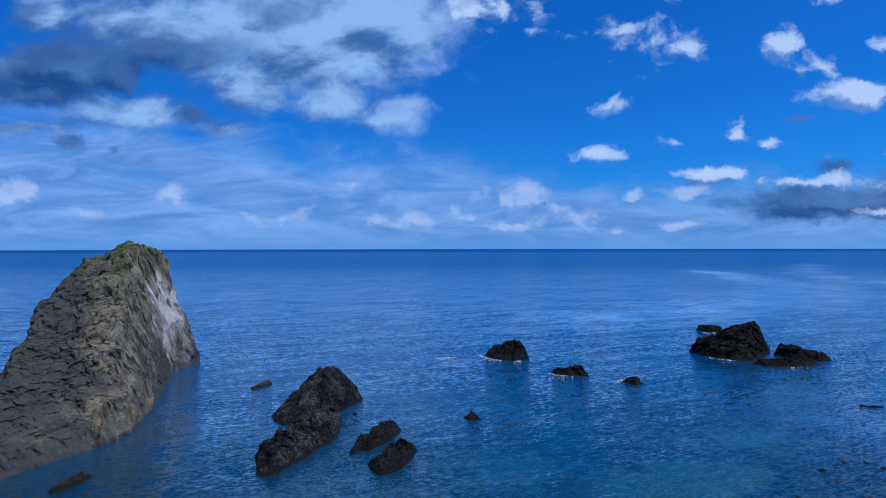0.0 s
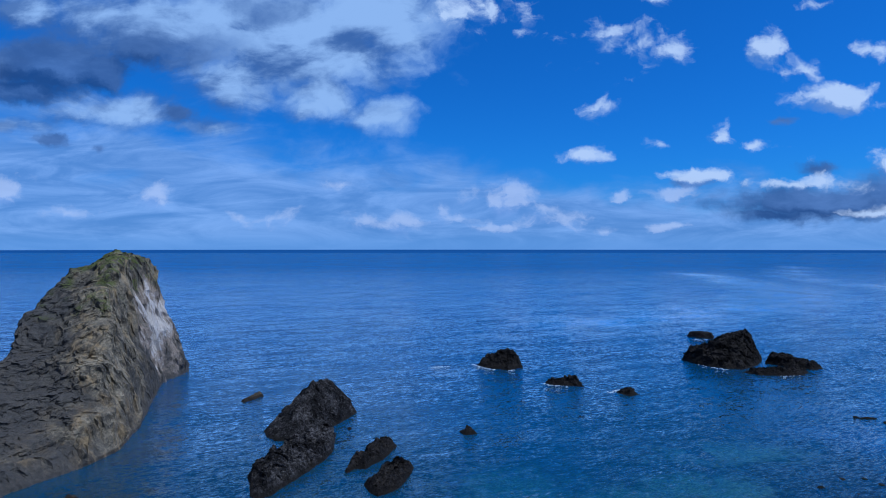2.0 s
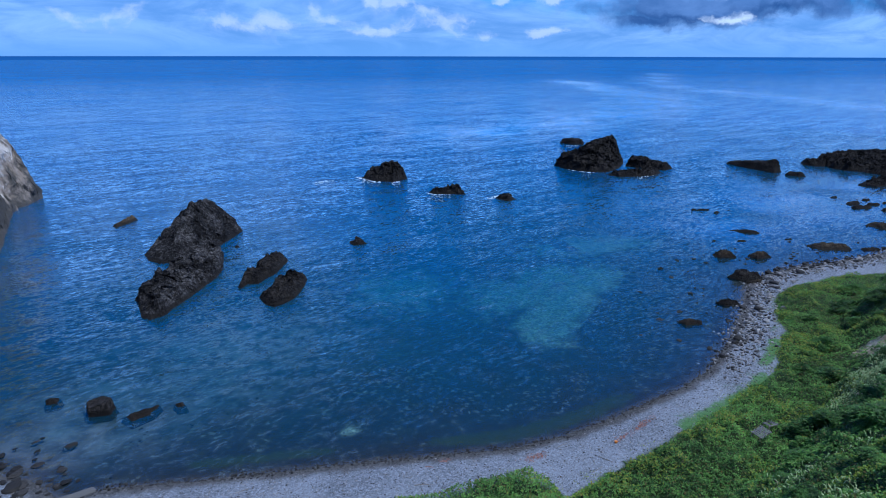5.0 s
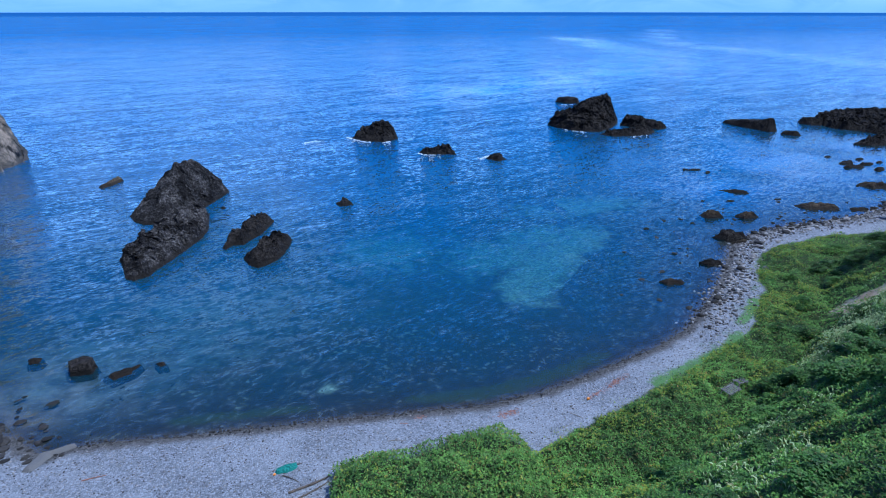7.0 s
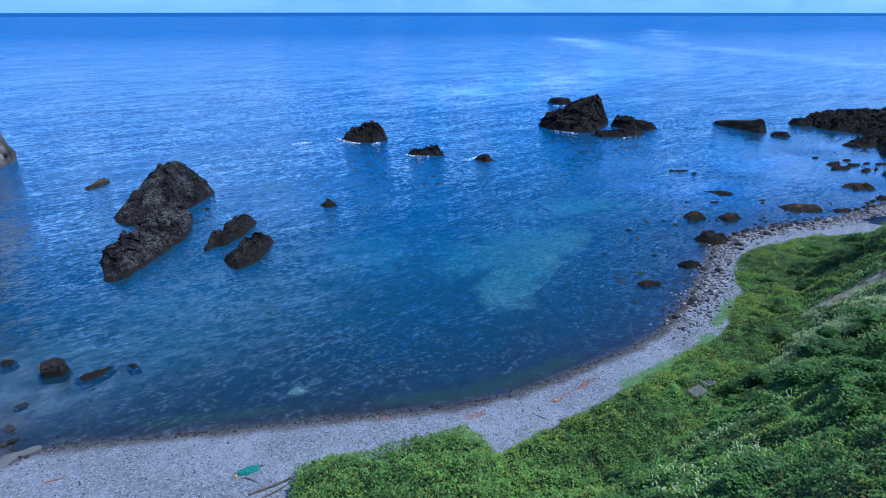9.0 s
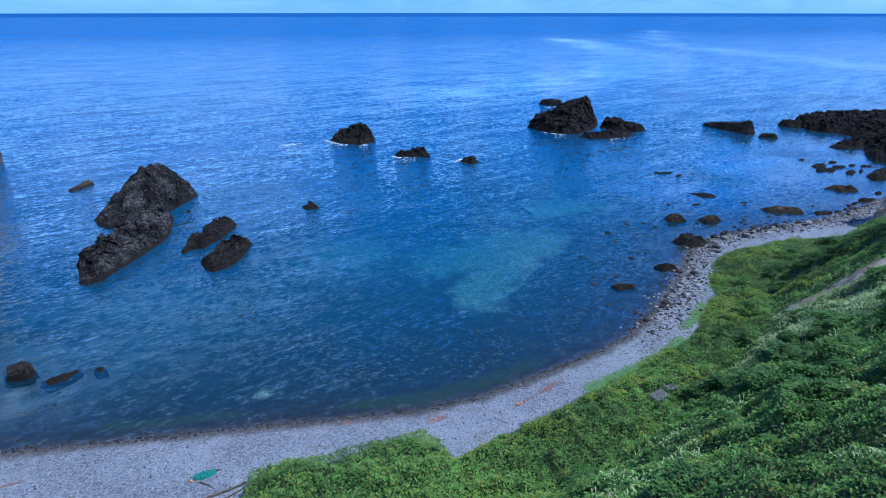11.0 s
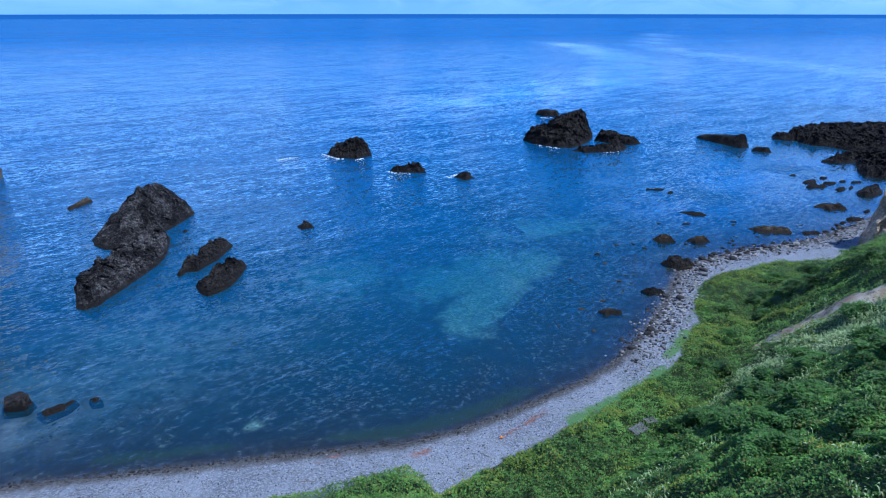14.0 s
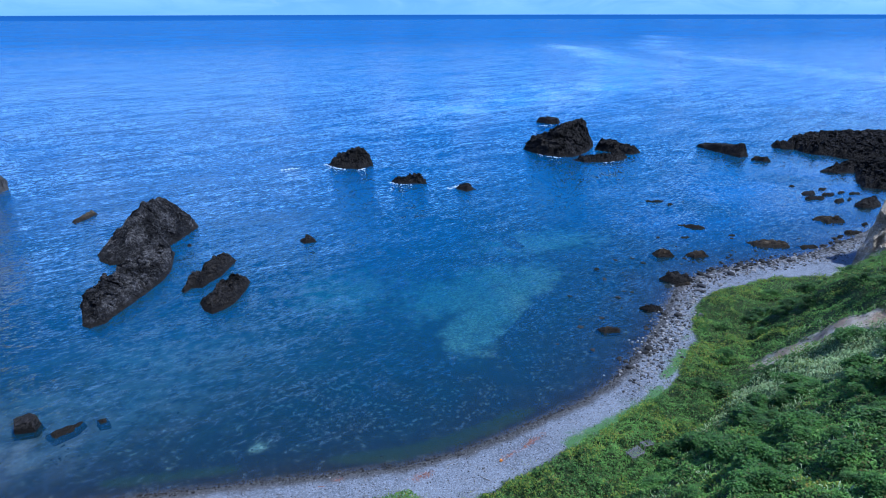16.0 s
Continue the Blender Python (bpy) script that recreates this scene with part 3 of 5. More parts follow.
give(me, "lawn", np.maximum.reduce([1.3 * np.exp(-(along(line, X, Y) / wide) ** 2) for line, wide in (([(43, 58.6), (50.7, 61.5), (57.4, 63.6), (62.4, 66.9)], 1.3), ([(65.8, 70.4), (70, 73.6), (73, 76.5)], 1.2), ([(81, 82), (85, 88.6)], 1.5))]
    + [0.6 * blobs(X, Y, [(76.5, 80.4, 3.5, 2.4), (68.6, 74.5, 3.4, 2.2), (86.3, 90, 4, 2.5), (62.4, 68.9, 5, 2), (56, 65.5, 5, 1.6), (46, 61, 5, 1.3)])]))
ground = tagged(new("ground", me), "grey pebble beach, green hillside and sea bed", "ground", kind="structure")

# ---- sea ----
verts, quads = sheet(spaced(-140, 230, 1.5, (-4950, 4950), 1.09), spaced(52, 300, 1.5, (-900, 4950), 1.09), lambda x, y: np.zeros(np.shape(x)))
me = mesh_from("sea", verts, quads, SEA, True)
X, Y, Z = verts.T
give(me, "depth", np.where(np.hypot(X, Y - 100) < 400, np.maximum(-ground_height(X, Y), 0.02), 9.0))
SLICKS = [([(473, 1039), (430, 800), (393, 650), (350, 555), (289, 483), (245, 450), (202, 423), (155, 385), (90, 362)], 38, 1.0), ([(900, 1400), (594, 952), (535, 760), (547, 690), (539, 568), (525, 453), (640, 380)], 30, 0.7)]
slick = np.zeros(len(X))
for (line, spread_, power) in SLICKS:
    wide = spread_ + 14 * fbm(X / 60, Y / 60, 0, 3, 31)
    slick = np.maximum(slick, power * np.exp(-(along(line, X, Y) / wide) ** 2))
# smooth water in the lee of the point and round the sea stack
lee = np.maximum(0.8 * blobs(X, Y, [(175, 160, 60, 38), (120, 140, 34, 18)]), 0.6 * blobs(X, Y, [(-48, 165, 30, 45), (-36, 104, 24, 20)]))
slick = np.maximum(slick, lee)
give(me, "slick", slick * (0.65 + 0.6 * fbm(X / 40, Y / 25, 0, 3, 33)).clip(0, 1))
give(me, "offing", step(150, 1500, Y))
sea = tagged(new("sea", me), "rippled blue sea, clear and greenish over the shallows", "sea", kind="structure")
sea["kind"] = "structure"

# ---- rocks in the sea ----
def rock_mesh(name, outline, tops, steep, mat, grid=0.5, rough=0.5, seed=1, streaks=0.0, spread=2.0, ragged=0.35, cave=None):
    """A crag: a footprint with sides as steep as given (one slope, or one for each side), under a top drawn through a few heights."""
    pts = np.array(outline, float)
    centre = pts.mean(0)
    lo, hi = pts.min(0) - 3, pts.max(0) + 3
    xs, ys = np.arange(lo[0], hi[0] + grid, grid), np.arange(lo[1], hi[1] + grid, grid)
    gx, gy = np.meshgrid(xs, ys)
    slopes = steep if isinstance(steep, (list, tuple)) else [steep] * len(pts)
    side, near, inside = np.full(gx.shape, 1e9), np.full(gx.shape, 1e9), np.zeros(gx.shape, bool)
    wob = ragged * fbm(gx / 3.5, gy / 3.5, 0, 4, seed)
    for (a, b, k) in zip(pts, np.roll(pts, -1, 0), slopes):
        dx, dy = b - a
        t = np.clip(((gx - a[0]) * dx + (gy - a[1]) * dy) / (dx * dx + dy * dy), 0, 1)
        d = np.hypot(gx - a[0] - t * dx, gy - a[1] - t * dy)
        side, near = np.minimum(side, k * d), np.minimum(near, d)
        cross = ((a[1] > gy) != (b[1] > gy)) & (gx < (b[0] - a[0]) * (gy - a[1]) / (b[1] - a[1] + 1e-12) + a[0])
        inside ^= cross
    weight = total = 0.0
    for x, y, z in tops:
        w = 1.0 / (np.hypot(gx - x, gy - y) + 0.6) ** spread
        weight, total = weight + w, total + w * z
    cap = total / weight
    soft = 0.12 * cap + 0.1
    mixed = np.clip(0.5 + 0.5 * (cap - side) / soft, 0, 1)
    low = side * mixed + cap * (1 - mixed) - soft * mixed * (1 - mixed)
    ribs = gx * 0.8 + gy * 0.6
    crag = rough * (0.8 * fbm(gx / 2.2, gy / 2.2, 0, 4, seed + 3, 0.65) - 1.1 * np.abs(fbm(gx / 4.0, gy / 4.0, 0, 2, seed + 9)) - 0.5 * np.abs(perlin(ribs / 0.9, (gy - gx) / 5, 0, seed + 5)) + 0.45)
    h = np.where(inside, low + crag * np.clip(near / 1.5, 0, 1) + wob * np.clip(1.2 - near / 4, 0, 1), -3.2 * near + wob * np.clip(1.2 - near / 1.5, 0, 1))
    h = np.maximum(h, -2.6)
    v = np.stack([gx, gy, h], -1).reshape(-1, 3)
    x, y, z = v.T
    lift = np.clip(z / 3, 0, 1)
    out = np.stack([fbm(x / 2.6, y / 2.6, z / 2.6, 4, seed + k, 0.65) for k in (20, 40)], -1)
    v[:, :2] += rough * 0.8 * out * lift[:, None]
    if streaks:
        col = np.stack([fbm(x / 2.3, y / 2.3, z / 11, 4, seed + k, 0.65) for k in (60, 80)], -1)
        big = np.stack([fbm(x / 11, y / 11, z / 14, 2, seed + k) for k in (63, 83)], -1)
        fold = np.abs(fbm(x / 6, y / 6, z / 30, 2, seed + 91))
        v[:, :2] += streaks * (1.1 * col + 1.8 * big) * lift[:, None]
        v[:, :2] -= (streaks * 1.5 * (0.4 - fold) * np.clip(1 - fold / 0.4, 0, 1) * lift)[:, None] * (pts.mean(0) * 0 + (0.75, -0.65))
    if cave:
        cx, cy, cz, rx, ry, rz, deep = cave
        v[:, :2] -= (deep * np.clip(1 - ((x - cx) / rx) ** 2 - ((y - cy) / ry) ** 2 - ((z - cz) / rz) ** 2, 0, 1) ** 0.5)[:, None] * (0.85, 0.5)
    ny, nx = gx.shape
    i = np.arange(nx * ny).reshape(ny, nx)
    quads = np.stack([i[:-1, :-1], i[:-1, 1:], i[1:, 1:], i[1:, :-1]], -1).reshape(-1, 4)
    quads = quads[(z[quads] > -2.55).any(1)]
    used = np.unique(quads)
    remap = np.zeros(len(v), int)
    remap[used] = np.arange(len(used))
    return mesh_from(name, v[used] - (*centre, 0), remap[quads], mat), centre


def sea_rock(name, label, outline, tops, steep, mat, **more):
    me, centre = rock_mesh(name, outline, tops, steep, mat, **more)
    ob = tagged(new(name, me), label, "rock")
    ob.location = (*centre, 0)
    return ob


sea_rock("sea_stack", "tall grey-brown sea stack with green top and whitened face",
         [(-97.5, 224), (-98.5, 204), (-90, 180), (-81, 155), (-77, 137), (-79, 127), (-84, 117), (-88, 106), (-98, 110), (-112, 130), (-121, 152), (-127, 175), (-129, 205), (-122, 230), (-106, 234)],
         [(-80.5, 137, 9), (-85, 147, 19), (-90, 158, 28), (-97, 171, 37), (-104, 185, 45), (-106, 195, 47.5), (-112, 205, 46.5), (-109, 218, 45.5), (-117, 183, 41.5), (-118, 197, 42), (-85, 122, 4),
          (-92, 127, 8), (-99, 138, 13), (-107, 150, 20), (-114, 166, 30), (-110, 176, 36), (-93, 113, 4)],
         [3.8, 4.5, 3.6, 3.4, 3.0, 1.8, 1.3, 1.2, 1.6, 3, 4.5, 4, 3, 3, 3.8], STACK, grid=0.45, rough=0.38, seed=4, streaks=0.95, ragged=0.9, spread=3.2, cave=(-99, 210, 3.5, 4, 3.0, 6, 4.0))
sea_rock("sea_rock", "dark pyramid-shaped basalt rock standing in the sea",
         [(-47, 151.5), (-45, 147), (-42, 143.8), (-37, 143.5), (-30.5, 153.2), (-27.8, 158.8), (-24.8, 168), (-27, 175), (-33, 179), (-38, 174), (-43, 162)],
         [(-36, 163, 12.4), (-33, 163, 12.6), (-30, 168, 11), (-40, 152, 11)],
         [0.85, 0.85, 0.95, 1.45, 1.5, 1.4, 1.4, 1.1, 1.1, 1.5, 1.7], BASALT, grid=0.28, rough=0.6, seed=7, streaks=0.5, spread=3.0, ragged=0.4)
sea_rock("low_rock", "long low slab of ribbed dark basalt in the sea",
         [(-27.5, 149), (-26.2, 137), (-26.6, 132), (-28.2, 127.5), (-29.6, 123.4), (-31.2, 119.4), (-32.4, 116.5), (-33.6, 112.6), (-36.2, 110.8), (-38, 112.4), (-39.2, 116), (-41.8, 122.5), (-41.2, 127), (-39, 133), (-37.3, 138.5), (-35, 144), (-31.5, 150)],
         [(-30.5, 145, 3.0), (-30, 137, 3.0), (-33.5, 135, 3.4), (-36, 128, 3.2), (-37.5, 119, 2.4), (-32.5, 125, 2.4), (-29, 131, 2.2)], [2.2, 1.8, 1.6, 1.4, 1.3, 1.2, 1.2, 1.2, 1.1, 1.1, 1.2, 1.3, 1.3, 1.4, 1.5, 1.5, 2], BASALT, grid=0.26, rough=1.25, seed=12)
sea_rock("low_rock", "low jagged dark basalt rock in the sea",
         [(-21.3, 127.6), (-21.6, 124.2), (-20.8, 123.2), (-19.6, 125.4), (-17.2, 125.4), (-15.8, 128.2), (-13.8, 131), (-12.4, 135.6), (-11.2, 140), (-12.6, 141.6), (-15.2, 141.2), (-17, 138.6), (-19, 133.4)],
         [(-13.5, 138.4, 2.2), (-16.4, 131, 2.2), (-20.6, 125.6, 1.3), (-17, 135, 2.4), (-19, 128, 1.6)], 1.5, REEF, grid=0.2, rough=0.95, seed=15, ragged=0.3)
sea_rock("low_rock", "low rounded dark basalt rock in the sea",
         [(-16.6, 117.4), (-15.2, 113.6), (-13.2, 111.8), (-11.2, 113.2), (-9, 116), (-7.4, 121.6), (-6.7, 126.2), (-8.6, 128), (-10.8, 127.2), (-13.2, 124.6), (-14.6, 121)],
         [(-9.4, 124.4, 2.1), (-12.5, 117.5, 2.0), (-11.2, 121.4, 2.3), (-14.6, 116.8, 1.3)], 1.5, REEF, grid=0.2, rough=0.95, seed=18, ragged=0.3)
sea_rock("small_rock", "small dark rock just above the sea", [(4.2, 150.5), (5.3, 147.3), (8.7, 148.5), (8.2, 151.5), (6, 152.2)], [(6.5, 149.8, 1.4)], 0.9, REEF, grid=0.22, rough=0.8, seed=21, ragged=0.4)
sea_rock("sea_rock", "dark hump-backed rock standing in the sea",
         [(14.7, 234.6), (19, 228.1), (26.4, 224.3), (33.1, 229.3), (33, 238), (25, 242), (18, 240)], [(30.5, 231, 6.8), (25, 232, 6.4), (19, 234, 2.6)], [1.0, 1.1, 1.6, 2, 1.8, 1.4, 1.0], REEF, grid=0.35, rough=1.2, seed=24)
sea_rock("small_rock", "low broken dark reef rock in the sea", [(36.6, 203.5), (39, 200.2), (49.3, 197.8), (50, 203), (44, 206)], [(39, 202.5, 1.2), (43, 202, 1.0), (47.5, 201, 2.3)], 0.9, REEF, grid=0.25, rough=1.6, seed=27, ragged=0.6)
sea_rock("small_rock", "small dark rock awash in the sea", [(57.2, 189.2), (60.9, 185), (65.1, 187.4), (63.3, 192), (60, 192)], [(61.5, 189, 1.5)], 0.6, REEF, grid=0.25, rough=1.2, seed=30, ragged=0.6)
sea_rock("sea_rock", "large craggy dark rock standing in the sea",
         [(103.5, 245), (104.5, 237), (108.5, 230.5), (113, 226.5), (118.5, 224), (124, 228), (129.5, 232.5), (137.5, 243), (138, 252), (127, 258), (114, 254), (107, 250)],
         [(127.5, 239.5, 13.0), (130.5, 242, 12.6), (133, 243, 10.5), (124.5, 238, 10.4), (121, 238.5, 11.8), (118, 238, 11.0), (115.4, 239, 8.0), (112.5, 239, 5.6), (109, 240, 5.6), (106, 241.5, 4.4), (110.5, 233, 3.4), (115, 230, 4.2), (120, 229, 5.0), (126, 233, 6.2), (130, 252, 8), (115, 249, 5)],
         [1.6, 1.6, 1.4, 1.4, 1.5, 1.8, 2.6, 2.8, 2, 2, 1.6, 1.6], REEF, grid=0.35, rough=1.2, seed=33, streaks=0.45, spread=3.6)
sea_rock("low_rock", "low dark reef beside a larger rock", [(134.5, 236), (139, 229), (146, 223), (152, 225.6), (151, 232), (145, 240), (139, 243)],
         [(138, 238, 4.0), (143, 234, 3.6), (148, 229, 2.0)], 1.5, REEF, grid=0.3, rough=1.2, seed=36)
sea_rock("low_rock", "low dark shelf of reef awash beside a larger rock", [(116, 220), (119.5, 214.5), (128, 213.2), (136, 214), (142, 219), (141, 224), (133, 224), (124, 222.5)],
         [(120, 218, 1.2), (128, 218, 1.5), (137, 219, 1.7)], 0.9, REEF, grid=0.3, rough=1.1, seed=37)
sea_rock("small_rock", "small dark flat-topped rock far out", [(134, 309), (138, 302), (144, 299), (148, 306), (142, 314)], [(141, 306, 2.6)], 2, REEF, grid=0.5, rough=0.4, seed=39)
sea_rock("sea_rock", "dark wedge-shaped rock standing in the sea", [(184, 232), (185, 222), (188.5, 207.5), (194, 209), (194, 222), (190, 234)], [(191, 210, 5.4), (189, 220, 3), (187, 230, 1.2)], [1.5, 1.5, 3, 3, 2, 1.5], REEF, grid=0.4, rough=0.4, seed=42)
sea_rock("small_rock", "small dark rock in the sea", [(190.5, 203.5), (193, 199), (196, 198), (197, 202), (193, 205)], [(193.5, 201.5, 1.6)], 1.5, REEF, grid=0.35, rough=0.4, seed=45)
sea_rock("reef", "long dark reef running out from the point",
         [(226, 224), (222, 211), (223, 206), (228, 202), (229, 196), (236, 192), (262, 184), (320, 170), (330, 215), (285, 235), (250, 238), (234, 232)],
         [(227, 214, 2.2), (234, 212, 3.2), (242, 210, 2.4), (252, 208, 3.4), (265, 200, 3.0), (300, 200, 3.4), (232, 200, 1.6), (240, 226, 2.6), (258, 224, 3)], 1.4, REEF, grid=0.5, rough=1.5, seed=48, spread=3, ragged=0.8)
sea_rock("low_rock", "low rounded dark rock off the end of a reef", [(216.6, 222), (218.5, 217), (222, 215.5), (227, 217.5), (226, 224), (220, 226.5)], [(221, 221, 2.6), (224, 220, 2.4)], 1.4, REEF, grid=0.35, rough=0.9, seed=49)
sea_rock("reef", "low dark reef beside the point", [(203, 181), (207, 176), (215, 176), (205, 166), (200, 158), (206, 154), (225, 150), (262, 152), (265, 178), (238, 189), (220, 187)],
         [(206, 179, 0.6), (218, 181, 1.6), (228, 180, 3), (212, 165, 2.4), (206, 158, 1.4), (225, 165, 2.6), (245, 172, 3)], 1.2, REEF, grid=0.45, rough=1.5, seed=51, ragged=0.8)
sea_rock("small_rock", "low dark piece of a broken reef in the shallows", [(177.8, 165.6), (177.5, 166.1), (176.7, 166.4), (175.6, 166.2), (175.2, 165.5), (175.5, 165.0), (176.3, 164.8), (177.5, 164.9)], [(176.0, 165.7, 0.3), (177.0, 165.4, 0.5)], 1.1, REEF, grid=0.22, rough=0.37, seed=200, ragged=0.4)
sea_rock("small_rock", "low dark piece of a broken reef in the shallows", [(178.3, 156.6), (177.6, 157.8), (175.6, 158.0), (173.5, 157.7), (172.5, 156.5), (173.1, 155.4), (174.9, 154.8), (176.8, 155.6)], [(174.2, 156.8, 0.5), (176.2, 156.4, 0.9)], 1.1, REEF, grid=0.3, rough=0.48, seed=201, ragged=0.4)
sea_rock("small_rock", "low dark piece of a broken reef in the shallows", [(186.5, 160.0), (185.8, 160.6), (184.5, 160.9), (183.2, 160.6), (182.6, 160.0), (182.7, 159.2), (184.2, 159.1), (185.5, 159.3)], [(183.7, 160.1, 0.4), (185.0, 159.8, 0.5)], 1.1, REEF, grid=0.22, rough=0.38, seed=202, ragged=0.4)
sea_rock("small_rock", "low dark piece of a broken reef in the shallows", [(177.1, 150.9), (175.8, 152.1), (172.5, 152.9), (170.0, 152.6), (169.4, 151.7), (170.4, 150.6), (173.6, 149.8), (175.8, 150.2)], [(171.4, 151.7, 0.6), (174.5, 151.0, 0.7)], 1.1, REEF, grid=0.3, rough=0.43, seed=203, ragged=0.4)
sea_rock("small_rock", "low dark piece of a broken reef in the shallows", [(184.1, 154.0), (183.3, 155.0), (181.4, 155.2), (179.4, 155.1), (178.5, 154.1), (179.5, 153.3), (181.1, 152.8), (182.8, 153.2)], [(180.3, 154.3, 0.4), (182.1, 153.9, 0.7)], 1.1, REEF, grid=0.3, rough=0.43, seed=204, ragged=0.4)
sea_rock("small_rock", "low dark piece of a broken reef in the shallows", [(188.8, 155.1), (188.6, 155.7), (187.6, 155.9), (186.4, 155.7), (185.6, 155.0), (185.8, 154.2), (186.9, 154.0), (188.3, 154.4)], [(186.8, 155.2, 0.5), (187.8, 154.9, 0.5)], 1.1, REEF, grid=0.22, rough=0.39, seed=205, ragged=0.4)
sea_rock("small_rock", "low dark piece of a broken reef in the shallows", [(192.9, 153.0), (192.2, 153.5), (190.8, 153.9), (189.4, 153.8), (188.9, 153.3), (189.8, 152.8), (191.2, 152.5), (192.7, 152.5)], [(190.2, 153.3, 0.3), (191.7, 153.0, 0.4)], 1.1, REEF, grid=0.22, rough=0.34, seed=206, ragged=0.4)
sea_rock("small_rock", "low dark piece of a broken reef in the shallows", [(180.9, 147.4), (180.4, 148.2), (179.3, 148.6), (177.6, 148.2), (176.5, 147.1), (176.6, 146.0), (178.2, 145.9), (179.8, 146.4)], [(178.0, 147.4, 0.8), (179.4, 147.1, 0.9)], 1.1, REEF, grid=0.22, rough=0.47, seed=207, ragged=0.4)
sea_rock("small_rock", "low dark piece of a broken reef in the shallows", [(184.8, 148.3), (185.1, 149.1), (184.4, 149.2), (183.2, 148.5), (182.3, 147.7), (181.7, 146.7), (182.7, 146.8), (183.7, 147.3)], [(183.1, 148.0, 0.4), (183.8, 147.9, 0.6)], 1.1, REEF, grid=0.22, rough=0.39, seed=208, ragged=0.4)
sea_rock("low_rock", "dark rough rock at the end of the stony shore", [(190.2, 142.2), (189.9, 144.8), (186.1, 145.3), (181.9, 144.1), (178.8, 141.5), (179.9, 139.4), (183.0, 138.6), (187.3, 139.7)], [(182.7, 142.3, 2.1), (186.1, 141.5, 2.4)], 1.1, REEF, grid=0.3, rough=0.7, seed=215, ragged=0.4)
sea_rock("small_rock", "flat brown weed-covered rock beside the stony shore", [(160.8, 121.5), (160.0, 122.3), (158.0, 122.8), (155.7, 122.8), (154.8, 121.9), (155.6, 120.8), (158.2, 120.3), (160.2, 120.7)], [(156.8, 121.9, 0.8), (159.2, 121.4, 0.8)], 1.1, BROWN, grid=0.3, rough=0.46, seed=220, ragged=0.4)
sea_rock("small_rock", "small dark rock beside the stony shore", [(153.4, 120.2), (153.0, 120.8), (152.2, 120.9), (151.3, 120.7), (150.7, 120.1), (150.9, 119.6), (151.7, 119.5), (152.6, 119.7)], [(151.5, 120.3, 0.6), (152.4, 120.1, 0.6)], 1.1, REEF, grid=0.22, rough=0.4, seed=221, ragged=0.4)
sea_rock("small_rock", "small dark rock beside the stony shore", [(152.5, 117.4), (152.5, 117.8), (151.8, 117.9), (151.1, 117.7), (150.5, 117.3), (150.8, 117.0), (151.4, 116.8), (152.2, 117.0)], [(151.2, 117.5, 0.4), (151.9, 117.3, 0.4)], 1.1, REEF, grid=0.22, rough=0.36, seed=222, ragged=0.4)
sea_rock("small_rock", "small dark rock beside the stony shore", [(168.3, 126.8), (168.3, 127.4), (167.4, 127.5), (166.4, 127.2), (165.8, 126.7), (166.0, 126.1), (166.7, 125.9), (167.7, 126.2)], [(166.6, 126.8, 0.3), (167.4, 126.6, 0.5)], 1.1, REEF, grid=0.22, rough=0.38, seed=223, ragged=0.4)
sea_rock("small_rock", "thin dark ridge awash in the shallows", [(122.0, 160.3), (121.0, 161.1), (118.5, 161.7), (116.3, 161.7), (116.1, 161.0), (117.6, 160.1), (119.9, 159.7), (122.2, 159.5)], [(118.0, 160.9, 0.2), (120.4, 160.3, 0.4)], 1.1, REEF, grid=0.3, rough=0.34, seed=224, ragged=0.4)
sea_rock("small_rock", "small dark rock awash in the shallows", [(123.0, 156.5), (122.6, 157.0), (121.9, 157.2), (121.1, 156.9), (120.6, 156.3), (120.8, 155.7), (121.7, 155.6), (122.6, 155.9)], [(121.4, 156.5, 0.5), (122.2, 156.3, 0.5)], 1.1, REEF, grid=0.22, rough=0.38, seed=225, ragged=0.4)
sea_rock("small_rock", "small dark rock awash in the shallows", [(128.3, 158.0), (128.0, 158.4), (127.4, 158.4), (126.9, 158.3), (126.6, 158.0), (126.9, 157.7), (127.5, 157.6), (128.0, 157.7)], [(127.1, 158.1, 0.2), (127.7, 158.0, 0.3)], 1.1, REEF, grid=0.22, rough=0.32, seed=226, ragged=0.4)
sea_rock("small_rock", "thin brown ledge just above the water", [(124.1, 127.5), (123.7, 127.9), (122.6, 128.1), (121.8, 128.0), (121.6, 127.7), (122.1, 127.4), (123.1, 127.1), (123.9, 127.2)], [(122.3, 127.7, 0.3), (123.3, 127.5, 0.3)], 1.1, BROWN, grid=0.22, rough=0.32, seed=227, ragged=0.4)
sea_rock("small_rock", "thin dark ledge just above the water", [(140.0, 121.3), (139.6, 121.5), (138.8, 121.7), (138.1, 121.7), (137.9, 121.5), (138.3, 121.2), (139.2, 121.0), (139.8, 121.1)], [(138.6, 121.5, 0.1), (139.4, 121.3, 0.2)], 1.1, REEF, grid=0.22, rough=0.31, seed=228, ragged=0.4)
sea_rock("small_rock", "thin brown ledge just above the water", [(110.7, 128.8), (109.9, 129.3), (108.6, 129.6), (107.7, 129.5), (107.5, 129.2), (108.0, 128.8), (109.4, 128.4), (110.4, 128.5)], [(108.2, 129.2, 0.3), (109.6, 128.9, 0.3)], 1.1, BROWN, grid=0.22, rough=0.33, seed=229, ragged=0.4)
